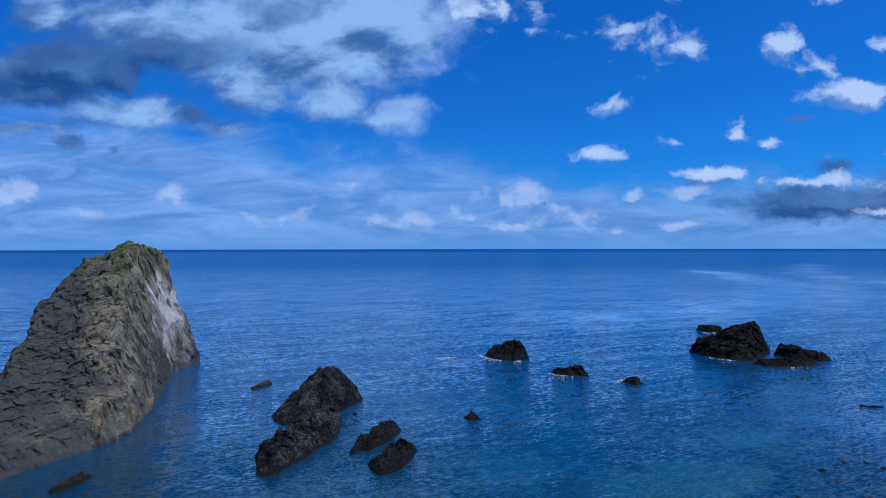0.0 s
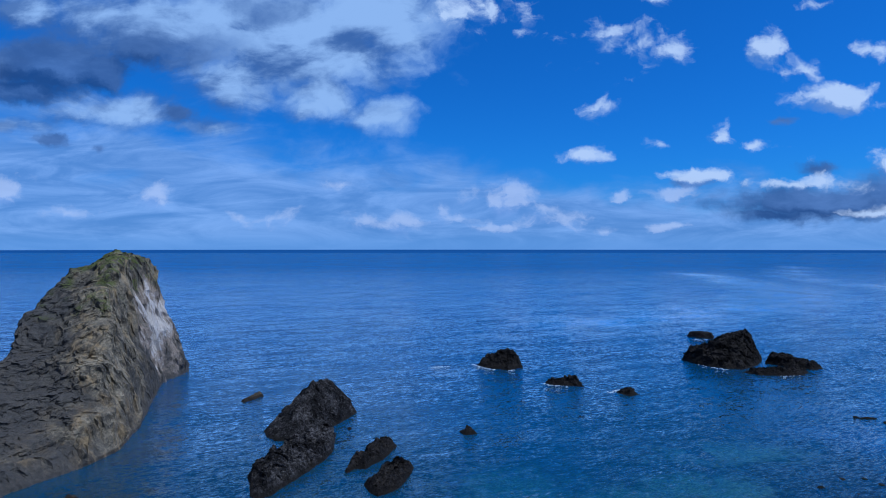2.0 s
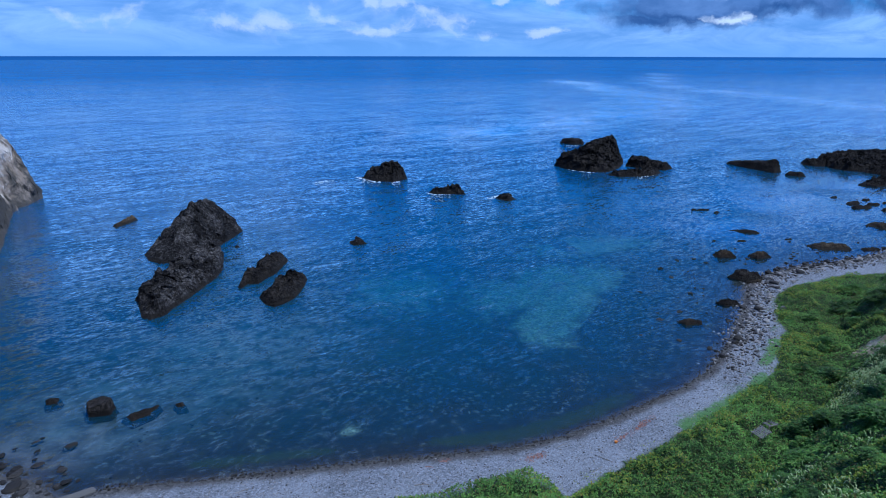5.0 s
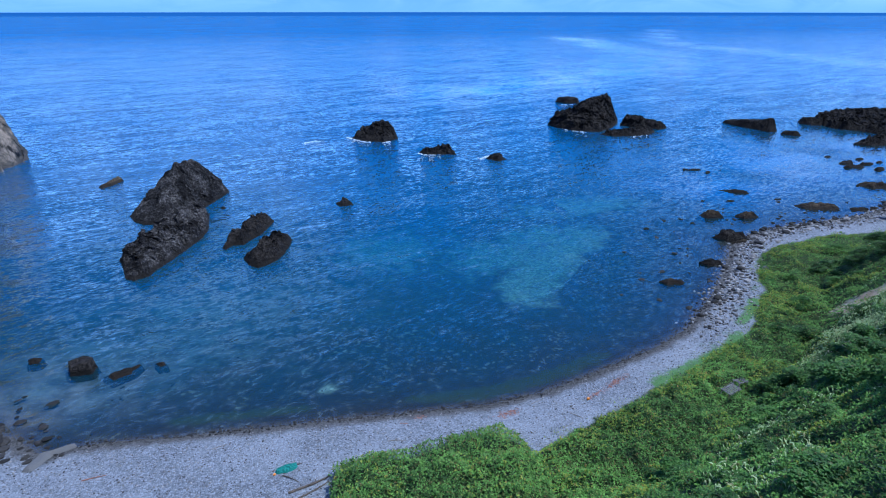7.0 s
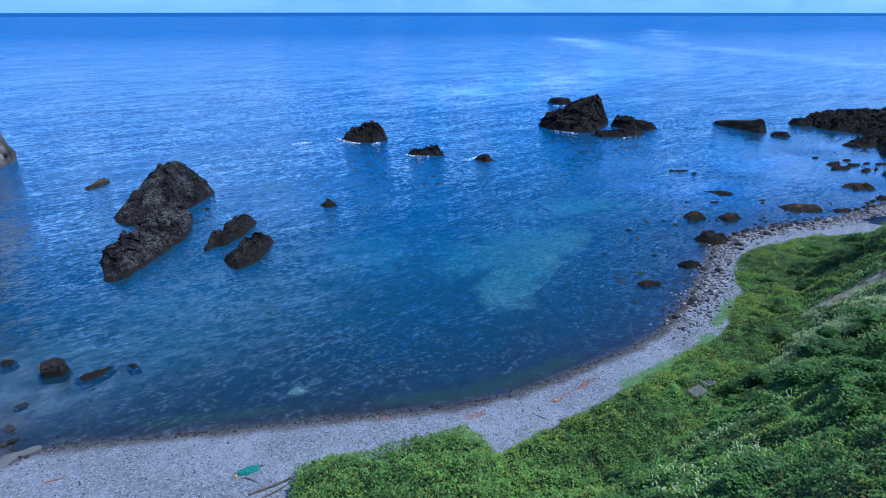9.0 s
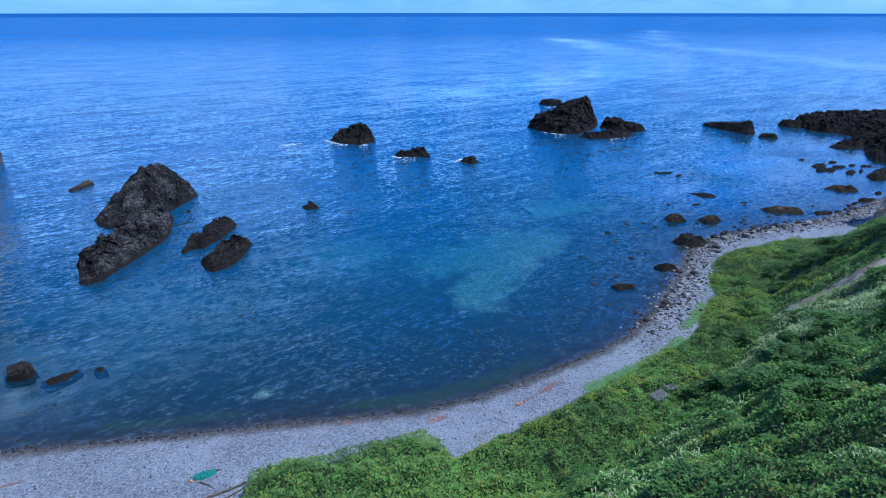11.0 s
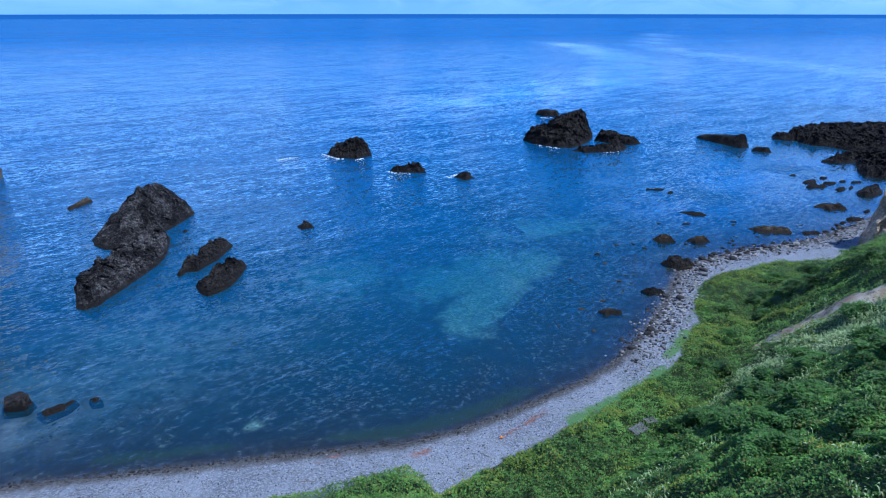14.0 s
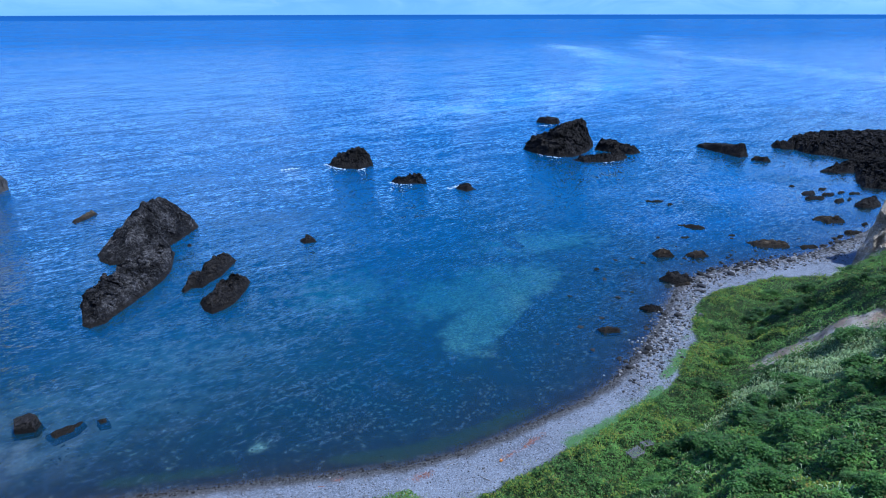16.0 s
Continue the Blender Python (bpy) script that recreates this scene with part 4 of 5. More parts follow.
sea_rock("small_rock", "small brown rock awash in the shallows", [(102.8, 130.9), (102.5, 131.3), (101.9, 131.5), (101.3, 131.2), (100.9, 130.8), (101.1, 130.3), (101.8, 130.2), (102.4, 130.4)], [(101.5, 130.9, 0.3), (102.1, 130.8, 0.4)], 1.1, BROWN, grid=0.22, rough=0.36, seed=230, ragged=0.4)
sea_rock("small_rock", "small brown rock awash in the shallows", [(76.0, 114.8), (75.7, 115.1), (75.2, 115.2), (74.6, 115.1), (74.4, 114.7), (74.7, 114.3), (75.3, 114.3), (75.8, 114.4)], [(74.9, 114.8, 0.3), (75.5, 114.7, 0.4)], 1.1, BROWN, grid=0.22, rough=0.35, seed=231, ragged=0.4)
sea_rock("small_rock", "small brown rock awash off the beach", [(66.2, 87.7), (65.9, 88.0), (65.1, 88.2), (64.5, 88.1), (64.3, 87.8), (64.6, 87.4), (65.4, 87.2), (66.1, 87.3)], [(64.8, 87.8, 0.3), (65.6, 87.6, 0.5)], 1.1, BROWN, grid=0.22, rough=0.37, seed=232, ragged=0.4)
sea_rock("small_rock", "cluster of brown rock at the water's edge", [(92.6, 102.1), (91.7, 102.9), (90.2, 103.1), (88.6, 103.0), (88.1, 102.2), (89.1, 101.5), (90.5, 101.2), (91.9, 101.4)], [(89.5, 102.3, 0.9), (91.0, 102.0, 0.9)], 1.1, BROWN, grid=0.22, rough=0.47, seed=233, ragged=0.4)
sea_rock("small_rock", "low dark rock at the water's edge", [(79.4, 93.0), (78.7, 93.4), (77.6, 93.7), (76.7, 93.6), (76.3, 93.2), (76.9, 92.7), (78.2, 92.5), (79.2, 92.7)], [(77.2, 93.3, 0.3), (78.5, 93.0, 0.5)], 1.1, REEF, grid=0.22, rough=0.39, seed=234, ragged=0.4)
sea_rock("flat_rock", "flat brown rock in the shallows", [(155.5, 134), (157.3, 129.7), (162.8, 129), (165, 133), (160, 136)], [(160, 132, 0.7)], 0.6, BROWN, grid=0.3, rough=0.9, seed=57)
sea_rock("flat_rock", "flat brown weed-covered rock near the shore", [(122.8, 122.3), (123.7, 118.2), (131.6, 116), (134, 119), (129.1, 122.4)], [(127.5, 119.6, 0.6)], 0.5, BROWN, grid=0.3, rough=0.8, seed=60)
sea_rock("flat_rock", "small flat brown rock near the shore", [(134, 117), (135, 114.8), (139, 114.4), (139.5, 116.5)], [(136.5, 115.8, 0.6)], 0.6, BROWN, grid=0.3, rough=0.3, seed=63, ragged=0.4)
sea_rock("small_rock", "rounded brown rock in the shallows", [(92.8, 121), (93.8, 118), (98.2, 117.5), (99, 120), (96, 122)], [(96, 119.6, 2.0)], 1.0, BROWN, grid=0.22, rough=1.0, seed=66, ragged=0.4)
sea_rock("small_rock", "low brown rock in the shallows", [(101.3, 118), (102.5, 115.5), (107, 115.6), (107.5, 118), (104, 119)], [(103.6, 117, 1.6)], 0.8, BROWN, grid=0.22, rough=0.8, seed=69, ragged=0.4)
sea_rock("flat_rock", "thin dark ledge just above the water", [(112.5, 139), (114, 136), (118.5, 133.2), (119.5, 135), (116, 138)], [(116, 136.4, 0.6)], 0.5, REEF, grid=0.3, rough=0.3, seed=72, ragged=0.4)
sea_rock("small_rock", "cluster of dark rock at the water's edge", [(87, 106.5), (88.5, 103.5), (92.5, 102), (95, 103), (93, 106), (90, 108)], [(89, 105.4, 1.5), (93, 104, 1.6)], 1.2, REEF, grid=0.25, rough=0.7, seed=75, ragged=0.5)
sea_rock("small_rock", "small rocks awash off the beach", [(62, 88.6), (62.8, 86.8), (66, 86.2), (66.8, 87.6), (64.5, 89)], [(63, 87.8, 0.9), (65.8, 87.2, 0.7)], 1.0, BROWN, grid=0.22, rough=0.6, seed=78, ragged=0.4)
sea_rock("small_rock", "dark rock at the water's edge", [(75, 94.6), (75.8, 92.8), (79, 92.3), (80, 93.6), (77.5, 95)], [(76.4, 93.8, 1.0), (78.8, 93.3, 0.9)], 1.0, REEF, grid=0.22, rough=0.5, seed=81, ragged=0.4)
sea_rock("boulder", "square-cut dark boulder in the shallows", [(-37.7, 82), (-36.6, 79.4), (-33.8, 79.3), (-33.6, 81.2), (-35.6, 83)], [(-34.2, 80.5, 1.9), (-37, 81, 1.0)], 8, REEF, grid=0.2, rough=0.06, seed=84, ragged=0.15)
sea_rock("small_rock", "broken brown rock ledge awash in the shallows", [(-32.2, 78.6), (-30.4, 77), (-28, 78.2), (-27.6, 80.4), (-29.6, 80)], [(-31, 78, 0.7), (-28.6, 79.3, 0.7)], 0.8, BROWN, grid=0.22, rough=0.6, seed=87, ragged=0.4)
sea_rock("small_rock", "small brown rock awash", [(-25.6, 80.2), (-24.9, 79), (-23.9, 79.4), (-24.4, 80.6)], [(-24.7, 79.8, 0.5)], 0.8, BROWN, grid=0.2, rough=0.3, seed=90, ragged=0.25)
sea_rock("small_rock", "small brown rock awash off the ledges", [(-44.3, 85.5), (-43.6, 83.9), (-42.2, 84), (-42.4, 85.4)], [(-43.2, 84.7, 0.6)], 0.8, BROWN, grid=0.2, rough=0.3, seed=93, ragged=0.25)
sea_rock("small_rock", "little brown islet of rock in the sea", [(-63, 181), (-61.5, 178.6), (-59.6, 182), (-57.4, 187), (-59, 189), (-61, 185)], [(-61.5, 181, 0.8), (-58.8, 186.2, 2.2)], 1.2, BROWN, grid=0.3, rough=0.5, seed=96, ragged=0.5)
sea_rock("small_rock", "small dark rock beside the pyramid rock", [(-25.6, 153.4), (-25, 152), (-24, 152.6), (-24.4, 154)], [(-24.8, 153, 0.9)], 1.2, REEF, grid=0.2, rough=0.2, seed=99, ragged=0.2)
sea_rock("small_rock", "low weedy rock beside the sea stack", [(-74, 104.5), (-72.5, 103.5), (-69.8, 108), (-70, 112), (-72.5, 111)], [(-72, 107, 1.0), (-71, 110, 1.2)], 1.0, BROWN, grid=0.3, rough=0.5, seed=102, ragged=0.4)
sea_rock("cliff_outcrop", "pale tan layered cliff outcrop above the beach", [(140, 104.5), (134, 99.5), (129, 92), (127, 84), (150, 70), (190, 80), (190, 112), (160, 110), (148, 108)],
         [(135.5, 98.5, 6), (138.5, 101, 11), (141.5, 102.5, 17), (145, 102, 22), (134, 93, 9), (152, 90, 26), (138, 88, 16), (170, 95, 30), (152, 104, 25)], [6, 4, 2.4, 1.2, 1, 1, 2.5, 4, 6], CLIFF, grid=0.4, rough=1.0, seed=105, streaks=0.5, spread=3)

# ---- plants ----
def leaves(points, length, width, lean, seed, droop=0.25):
    """Pointed leaves at the given places: one folded rhomb each. Returns corner places and faces."""
    r = np.random.RandomState(seed)
    n = len(points)
    az = r.uniform(0, 2 * np.pi, n)
    el = np.radians(r.uniform(lean[0], lean[1], n))
    ln = length * r.uniform(0.6, 1.3, n)
    wd = width * r.uniform(0.7, 1.2, n)
    d = np.stack([np.cos(az) * np.cos(el), np.sin(az) * np.cos(el), np.sin(el)], -1)
    s = np.stack([-np.sin(az), np.cos(az), r.uniform(-0.35, 0.35, n)], -1)
    s /= np.linalg.norm(s, axis=1)[:, None]
    base = points
    mid = base + d * (0.5 * ln)[:, None]
    tip = base + d * ln[:, None]
    tip[:, 2] -= droop * ln
    a, b = mid + s * (wd / 2)[:, None], mid - s * (wd / 2)[:, None]
    a[:, 2] += 0.12 * ln
    b[:, 2] += 0.12 * ln
    v = np.stack([base, a, tip, b], 1).reshape(-1, 3)
    return v, np.arange(4 * n).reshape(-1, 4)


def scatter(count, lo, hi, keep, seed):
    """Random places in a box, thinned by a share worked out on a half-metre grid."""
    r = np.random.RandomState(seed)
    gx, gy = np.meshgrid(np.arange(lo[0], hi[0], 0.5) + 0.25, np.arange(lo[1], hi[1], 0.5) + 0.25)
    share = np.clip(keep(gx, gy), 0, 1) * count * 0.25 / ((hi[0] - lo[0]) * (hi[1] - lo[1]))
    n = r.poisson(share).ravel()
    x, y = np.repeat(gx.ravel(), n), np.repeat(gy.ravel(), n)
    return x + r.uniform(-0.25, 0.25, len(x)), y + r.uniform(-0.25, 0.25, len(x)), r.uniform(0, 1, len(x))


class Lattice:
    """A function of the plan, worked out once on a fine grid and read between its points."""

    def __init__(self, f, lo, hi, gap):
        self.lo, self.gap = lo, gap
        gx, gy = np.meshgrid(np.arange(lo[0], hi[0] + gap, gap), np.arange(lo[1], hi[1] + gap, gap))
        self.z = f(gx, gy)

    def __call__(self, x, y):
        a, b = (x - self.lo[0]) / self.gap, (y - self.lo[1]) / self.gap
        i = np.clip(a.astype(int), 0, self.z.shape[1] - 2)
        j = np.clip(b.astype(int), 0, self.z.shape[0] - 2)
        u_, v_ = a - i, b - j
        z = self.z
        return (z[j, i] * (1 - u_) + z[j, i + 1] * u_) * (1 - v_) + (z[j + 1, i] * (1 - u_) + z[j + 1, i + 1] * u_) * v_


def bare_at(x, y):
    return np.maximum(np.exp(-(along(LOW_TRACK, x, y) / 1.0) ** 2), np.exp(-(along(TRACK, x, y) / 3.2) ** 2))


def in_reach(x, y):
    """The part of the slope that can be seen from over the bay."""
    return (along(FOOT, x, y) < 44) & (y > 11) & (along(GREEN, x, y) + 1.0 * fbm(x / 5, y / 5, 0, 3, 21) > 0.2)


def hedge_at(x, y):
    return step(-2.0, -1.2, x) * step(21.2, 20.2, x) * (along(GREEN, x, y) > 0.1)


def canopy(x, y):
    c = 0.3 + 0.45 * fbm(x / 1.3, y / 1.3, 0, 2, 47) + 1.7 * np.clip(fbm(x / 3.2, y / 3.2, 0, 3, 41) + 0.2, 0, 1.5) + 0.8 * np.clip(fbm(x / 9, y / 9, 0, 2, 43), 0, 1)
    return c * step(0, 2.0, along(GREEN, x, y)) * (1 - 0.55 * grassy(x, y)) + (1.15 + 0.35 * fbm(x / 1.1, y / 1.1, 0, 3, 49)) * hedge_at(x, y)


LAND = Lattice(ground_height, (-45, 8), (170, 128), 0.4)
CANOPY = Lattice(canopy, (-6, 8), (170, 115), 0.3)


def undergrowth(name, label, count, keep, length, width, lean, mat, seed, depth=0.6):
    x, y, r = scatter(count, (-4, 10), (165, 112), keep, seed)
    z = LAND(x, y) + CANOPY(x, y) * (1 - depth * r * r) - 0.05
    v, f = leaves(np.stack([x, y, z], -1), length, width, lean, seed + 1)
    return tagged(new(name, mesh_from(name, v, f, mat)), label, "plants", kind="stuff")


def near(x, y):
    return np.clip(1.25 - np.hypot(x - 10, y) / 160, 0.25, 1)


undergrowth("undergrowth", "dense green broad-leaved herbs on the slope above the beach", 980000,
            lambda x, y: in_reach(x, y) * near(x, y) * (1 - 0.96 * grassy(x, y)) * (1 - 0.95 * bare_at(x, y)), 0.32, 0.19, (-25, 65), HERB, 61)
undergrowth("tall_herbs", "yellow-green tall herbs among the undergrowth", 260000,
            lambda x, y: in_reach(x, y) * (1 - 0.75 * hedge_at(x, y)) * step(0.0, 0.5, fbm(x / 6, y / 6, 0, 3, 71) + 0.15 * hedge_at(x, y) - 0.02 * along(FOOT, x, y)) * (1 - bare_at(x, y)), 0.42, 0.2, (0, 75), YOUNG, 73, 0.3)
undergrowth("grass", "pale green wind-bent grass on the slope", 860000,
            lambda x, y: in_reach(x, y) * near(x, y) * grassy(x, y) * (1 - 0.9 * bare_at(x, y)), 0.7, 0.14, (30, 80), GRASS, 81, 0.4)
x, y, r = scatter(90000, (15, 40), (100, 100), lambda x, y: np.exp(-((along(GREEN, x, y) + 0.6) / 1.0) ** 2) * step(-0.1, 0.5, fbm(x / 3, y / 3, 0, 3, 91)), 93)
v, f = leaves(np.stack([x, y, LAND(x, y)], -1), 0.22, 0.09, (30, 80), 95)
tagged(new("low_grass", mesh_from("low_grass", v, f, YOUNG)), "short bright green growth at the edge of the pebbles", "plants", kind="stuff")


def shrub_mesh(name, seed, count=2700):
    """A low wide bush: leaves over a handful of lobes, about one metre in radius."""
    r = np.random.RandomState(seed)
    pts = []
    for k in range(11):
        a, q = r.uniform(0, 2 * np.pi), r.uniform(0.0, 0.75)
        centre, size = np.array([q * np.cos(a), q * np.sin(a), r.uniform(0.3, 0.75) * (1.15 - q)]), r.uniform(0.26, 0.48)
        d = r.normal(size=(count // 11, 3))
        d /= np.linalg.norm(d, axis=1)[:, None]
        d[:, 2] = np.where(d[:, 2] < -0.3, -d[:, 2], d[:, 2])
        pts.append(centre + d * size * r.uniform(0.72, 1.05, (len(d), 1)))
    v, f = leaves(np.concatenate(pts), 0.125, 0.08, (-25, 55), seed + 1)
    return mesh_from(name, v, f, SHRUB)


def stem_mesh(seed):
    """The short branching wood inside a bush."""
    r = random.Random(seed)
    bm = bmesh.new()
    for k in range(6):
        a, tilt = r.uniform(0, 6.28), r.uniform(0.3, 0.9)
        m = Matrix.Rotation(a, 4, "Z") @ Matrix.Rotation(tilt, 4, "Y") @ Matrix.Translation((0, 0, 0.35))
        bmesh.ops.create_cone(bm, segments=6, radius1=0.035, radius2=0.012, depth=0.8, matrix=m)
    me = bpy.data.meshes.new("stem")
    bm.to_mesh(me)
    bm.free()
    me.materials.append(DRIFT)
    return me


CROWNS = [shrub_mesh("crown", 200 + 7 * k) for k in range(5)]
STEMS = [stem_mesh(300 + k) for k in range(2)]
BUSHES = [(78.6, 71.6, 2.6), (100.9, 79.4, 3.0), (94.3, 83.2, 2.6), (102.8, 89.2, 2.8), (68.8, 65.8, 1.9), (97, 66, 2.4), (82, 53.6, 3.2), (70.5, 50.3, 3.0), (64.2, 48.9, 3.0),
          (58.9, 37.7, 2.8), (73.2, 45.5, 3.4), (60.4, 32.1, 3.4), (52.5, 33.1, 2.6), (63.2, 51.2, 2.0), (45.3, 30, 2.6), (36.8, 34.9, 2.4), (57.2, 50.0, 2.8), (55.5, 45.6, 2.8), (54.4, 41.6, 2.8), (54.0, 38.6, 2.8), (51.4, 35.0, 2.8), (71.2, 62.7, 2.8), (56.0, 51.4, 2.8), (84.9, 81.3, 1.6), (91.8, 81.3, 2.4), (95.2, 74, 2.6), (54.6, 41.9, 2.6)]
rr = random.Random(5)
spots = [(x, y, s, rr.uniform(0.55, 0.8)) for x, y, s in BUSHES]
while len(spots) < 120:
    x, y = rr.uniform(26, 135), rr.uniform(22, 98)
    f = float(along(FOOT, np.array(x), np.array(y)))
    if 1.0 < f < 32 and float(bare_at(np.array(x), np.array(y))) < 0.3 and float(grassy(np.array(x), np.array(y))) < 0.45:
        spots.append((x, y, rr.uniform(0.9, 2.6), rr.uniform(0.5, 0.8)))
while len(spots) < 150:
    x, y = rr.uniform(44, 84), rr.uniform(27, 56)
    f = float(along(FOOT, np.array(x), np.array(y)))
    if 7 < f < 27 and float(grassy(np.array(x), np.array(y))) < 0.5:
        spots.append((x, y, rr.uniform(1.6, 3.3), rr.uniform(0.5, 0.75)))
for k, (x, y, size, flat) in enumerate(spots):
    bush = new("bush")
    bush.location = (x, y, float(ground_height(np.array(x), np.array(y))) - 0.05)
    bush.rotation_euler = (0, 0, rr.uniform(0, 6.28))
    bush.scale = (size, size * rr.uniform(0.8, 1.15), size * flat)
    tagged(bush, "large dark green leafy bush on the hillside" if size > 2.3 else "low dark green leafy bush on the hillside", "bush", group="hillside bushes")
    for nm, me in (("crown", CROWNS[k % 5]), ("stem", STEMS[k % 2])):
        ob = new(nm, me)
        ob.parent = bush

# ---- boulders, cobbles and finds on the shore ----
def stone_mesh(name, seed, mat, detail=2, jag=0.35, flat=0.7):
    bm = bmesh.new()
    bmesh.ops.create_icosphere(bm, subdivisions=detail, radius=0.5)
    p = np.array([v.co[:] for v in bm.verts])
    lump = 1 + jag * fbm(p[:, 0] * 1.6 + seed, p[:, 1] * 1.6, p[:, 2] * 1.6, 3, seed)
    cut = np.random.RandomState(seed).normal(size=(7, 3))
    cut /= np.linalg.norm(cut, axis=1)[:, None]
    q = p * lump[:, None]
    for c in cut:
        over = np.maximum(q @ c - 0.36, 0)
        q = q - over[:, None] * c * 0.85
    q[:, 2] *= flat
    for v, co in zip(bm.verts, q):
        v.co = co
    me = bpy.data.meshes.new(name)
    bm.to_mesh(me)
    bm.free()
    me.materials.append(mat)
    return me


def stone_material(name, dark, pale, rust=0.5):
    m, n = material(name)
    g = n.add("ShaderNodeNewGeometry")
    rnd = n.add("ShaderNodeObjectInfo").outputs["Random"]
    isl = g.outputs["Random Per Island"]
    p = g.outputs["Position"]
    grain = n.noise(p, 4.0, 6.0, 0.65)
    tone = n.math("POWER", n.math("FRACT", n.math("ADD", rnd, isl)), 1.8)
    c = n.mix(n.math("MULTIPLY", tone, n.ramp(grain, 0.2, 0.8, 0.6, 1.2)), dark, pale)
    c = n.mix(n.ramp(n.noise(p, 1.3, 5.0), 0.55, 0.75, 0.0, rust), c, (0.13, 0.10, 0.065))
    principled(n, c, 0.8, n.bump(grain, 0.5, 0.08), 0.3)
    return m


COBBLE = stone_material("grey shore stone", (0.018, 0.018, 0.02), (0.34, 0.335, 0.335))
WETSTONE = stone_material("wet dark stone", (0.008, 0.008, 0.0085), (0.036, 0.034, 0.033), 0.08)
SUNK = stone_material("weed-dulled sunken stone", (0.008, 0.011, 0.010), (0.07, 0.085, 0.08), 0.0)
DRY = [stone_mesh("boulder", 400 + k, COBBLE, 2, 0.35, 0.62) for k in range(8)]
WET = [stone_mesh("boulder", 440 + k, WETSTONE, 2, 0.35, 0.62) for k in range(5)]
SLAB = [stone_mesh("ledge", 470 + k, WETSTONE, 2, 0.75, 0.42) for k in range(6)]
r = random.Random(9)


def edge_point(t):
    """A place along the water's edge, t in metres from its western end, with the way inland."""
    for (ax, ay), (bx, by) in zip(EDGE, EDGE[1:]):
        ln = math.hypot(bx - ax, by - ay)
        if t <= ln:
            return ax + (bx - ax) * t / ln, ay + (by - ay) * t / ln, (by - ay) / ln, -(bx - ax) / ln
        t -= ln
    return (*EDGE[-1], 0.0, -1.0)


def run_to(x):
    total = 0.0
    for (ax, ay), (bx, by) in zip(EDGE, EDGE[1:]):
        if bx >= x:
            return total + math.hypot(bx - ax, by - ay) * (x - ax) / (bx - ax)
        total += math.hypot(bx - ax, by - ay)
    return total


def put_stone(me, x, y, size, label, group, name="boulder", sink=0.15):
    ob = tagged(new(name, me), label, "rock", group)
    ob.location = (x, y, float(ground_height(np.array(x), np.array(y))) + size * (0.25 - sink))
    ob.rotation_euler = (r.uniform(-0.3, 0.3), r.uniform(-0.3, 0.3), r.uniform(0, 6.28))
    ob.scale = (size * r.uniform(0.8, 1.25), size * r.uniform(0.8, 1.2), size)
    return ob


A, B = run_to(60), run_to(150)
for k in range(285):
    t = A + (B - A) * r.random() ** 0.85
    x, y, nx, ny = edge_point(t)
    frac = (t - A) / (B - A)
    off = r.gauss(0.6 + 2.2 * math.sin(min(frac * 1.6, 1) * math.pi), 1.8)
    dry = off > 0.8 and (off > 3.0 or r.random() < 0.5)
    size = min(0.4 + r.expovariate(2.7), 1.8)
    put_stone(r.choice(DRY if dry else WET), x + nx * off, y + ny * off, size, "grey angular boulder on the stony shore" if dry else "wet dark boulder at the water's edge", "shore boulders")
for k in range(46):
    t = run_to(58) + (run_to(125) - run_to(58)) * r.random()
    x, y, nx, ny = edge_point(t)
    off = -abs(r.gauss(5, 7)) - 1
    ob = put_stone(r.choice(WET), x + nx * off, y + ny * off, 1.0, "small dark rock showing above the shallow water", "rocks in the shallows")
    size = r.uniform(0.5, 1.2)
    ob.scale = (size * 1.4, size, size * 0.8)
    ob.location.z = max(ob.location.z, -0.05)
for k in range(95):
    x, y = r.gauss(-42, 4.5), r.gauss(66, 3.6)
    ob = put_stone(r.choice(SLAB), x, y, min(0.5 + r.expovariate(2.4), 1.7), "flat dark broken rock at the end of the beach", "ledges at the end of the beach", "ledge", 0.1)
    ob.location.z = max(ob.location.z, -0.05)
    ob.rotation_euler = (r.uniform(-0.15, 0.15), r.uniform(-0.15, 0.15), 0.7 + r.gauss(0, 0.3))
    ob.scale.x *= 1.3


def stones(name, label, xs, ys, sizes, mesh, mat):
    """Many loose stones as one mesh."""
    rs = np.random.RandomState(7)
    base = np.array([v.co[:] for v in mesh.vertices])
    tri = np.array([p.vertices[:] for p in mesh.polygons])
    n = len(xs)
    a = rs.uniform(0, 2 * np.pi, n)
    ca, sa = np.cos(a), np.sin(a)
    st = sizes[:, None] * rs.uniform(0.7, 1.3, (n, 3))
    px_, py_, pz_ = base[None, :, 0] * st[:, :1], base[None, :, 1] * st[:, 1:2], base[None, :, 2] * st[:, 2:]
    v = np.stack([px_ * ca[:, None] - py_ * sa[:, None] + xs[:, None], px_ * sa[:, None] + py_ * ca[:, None] + ys[:, None], pz_ + (LAND(xs, ys) + 0.12 * sizes)[:, None]], -1)
    f = tri[None] + (np.arange(n) * len(base))[:, None, None]
    return tagged(new(name, mesh_from(name, v.reshape(-1, 3), f.reshape(-1, 3), mat)), label, "stones", kind="stuff")


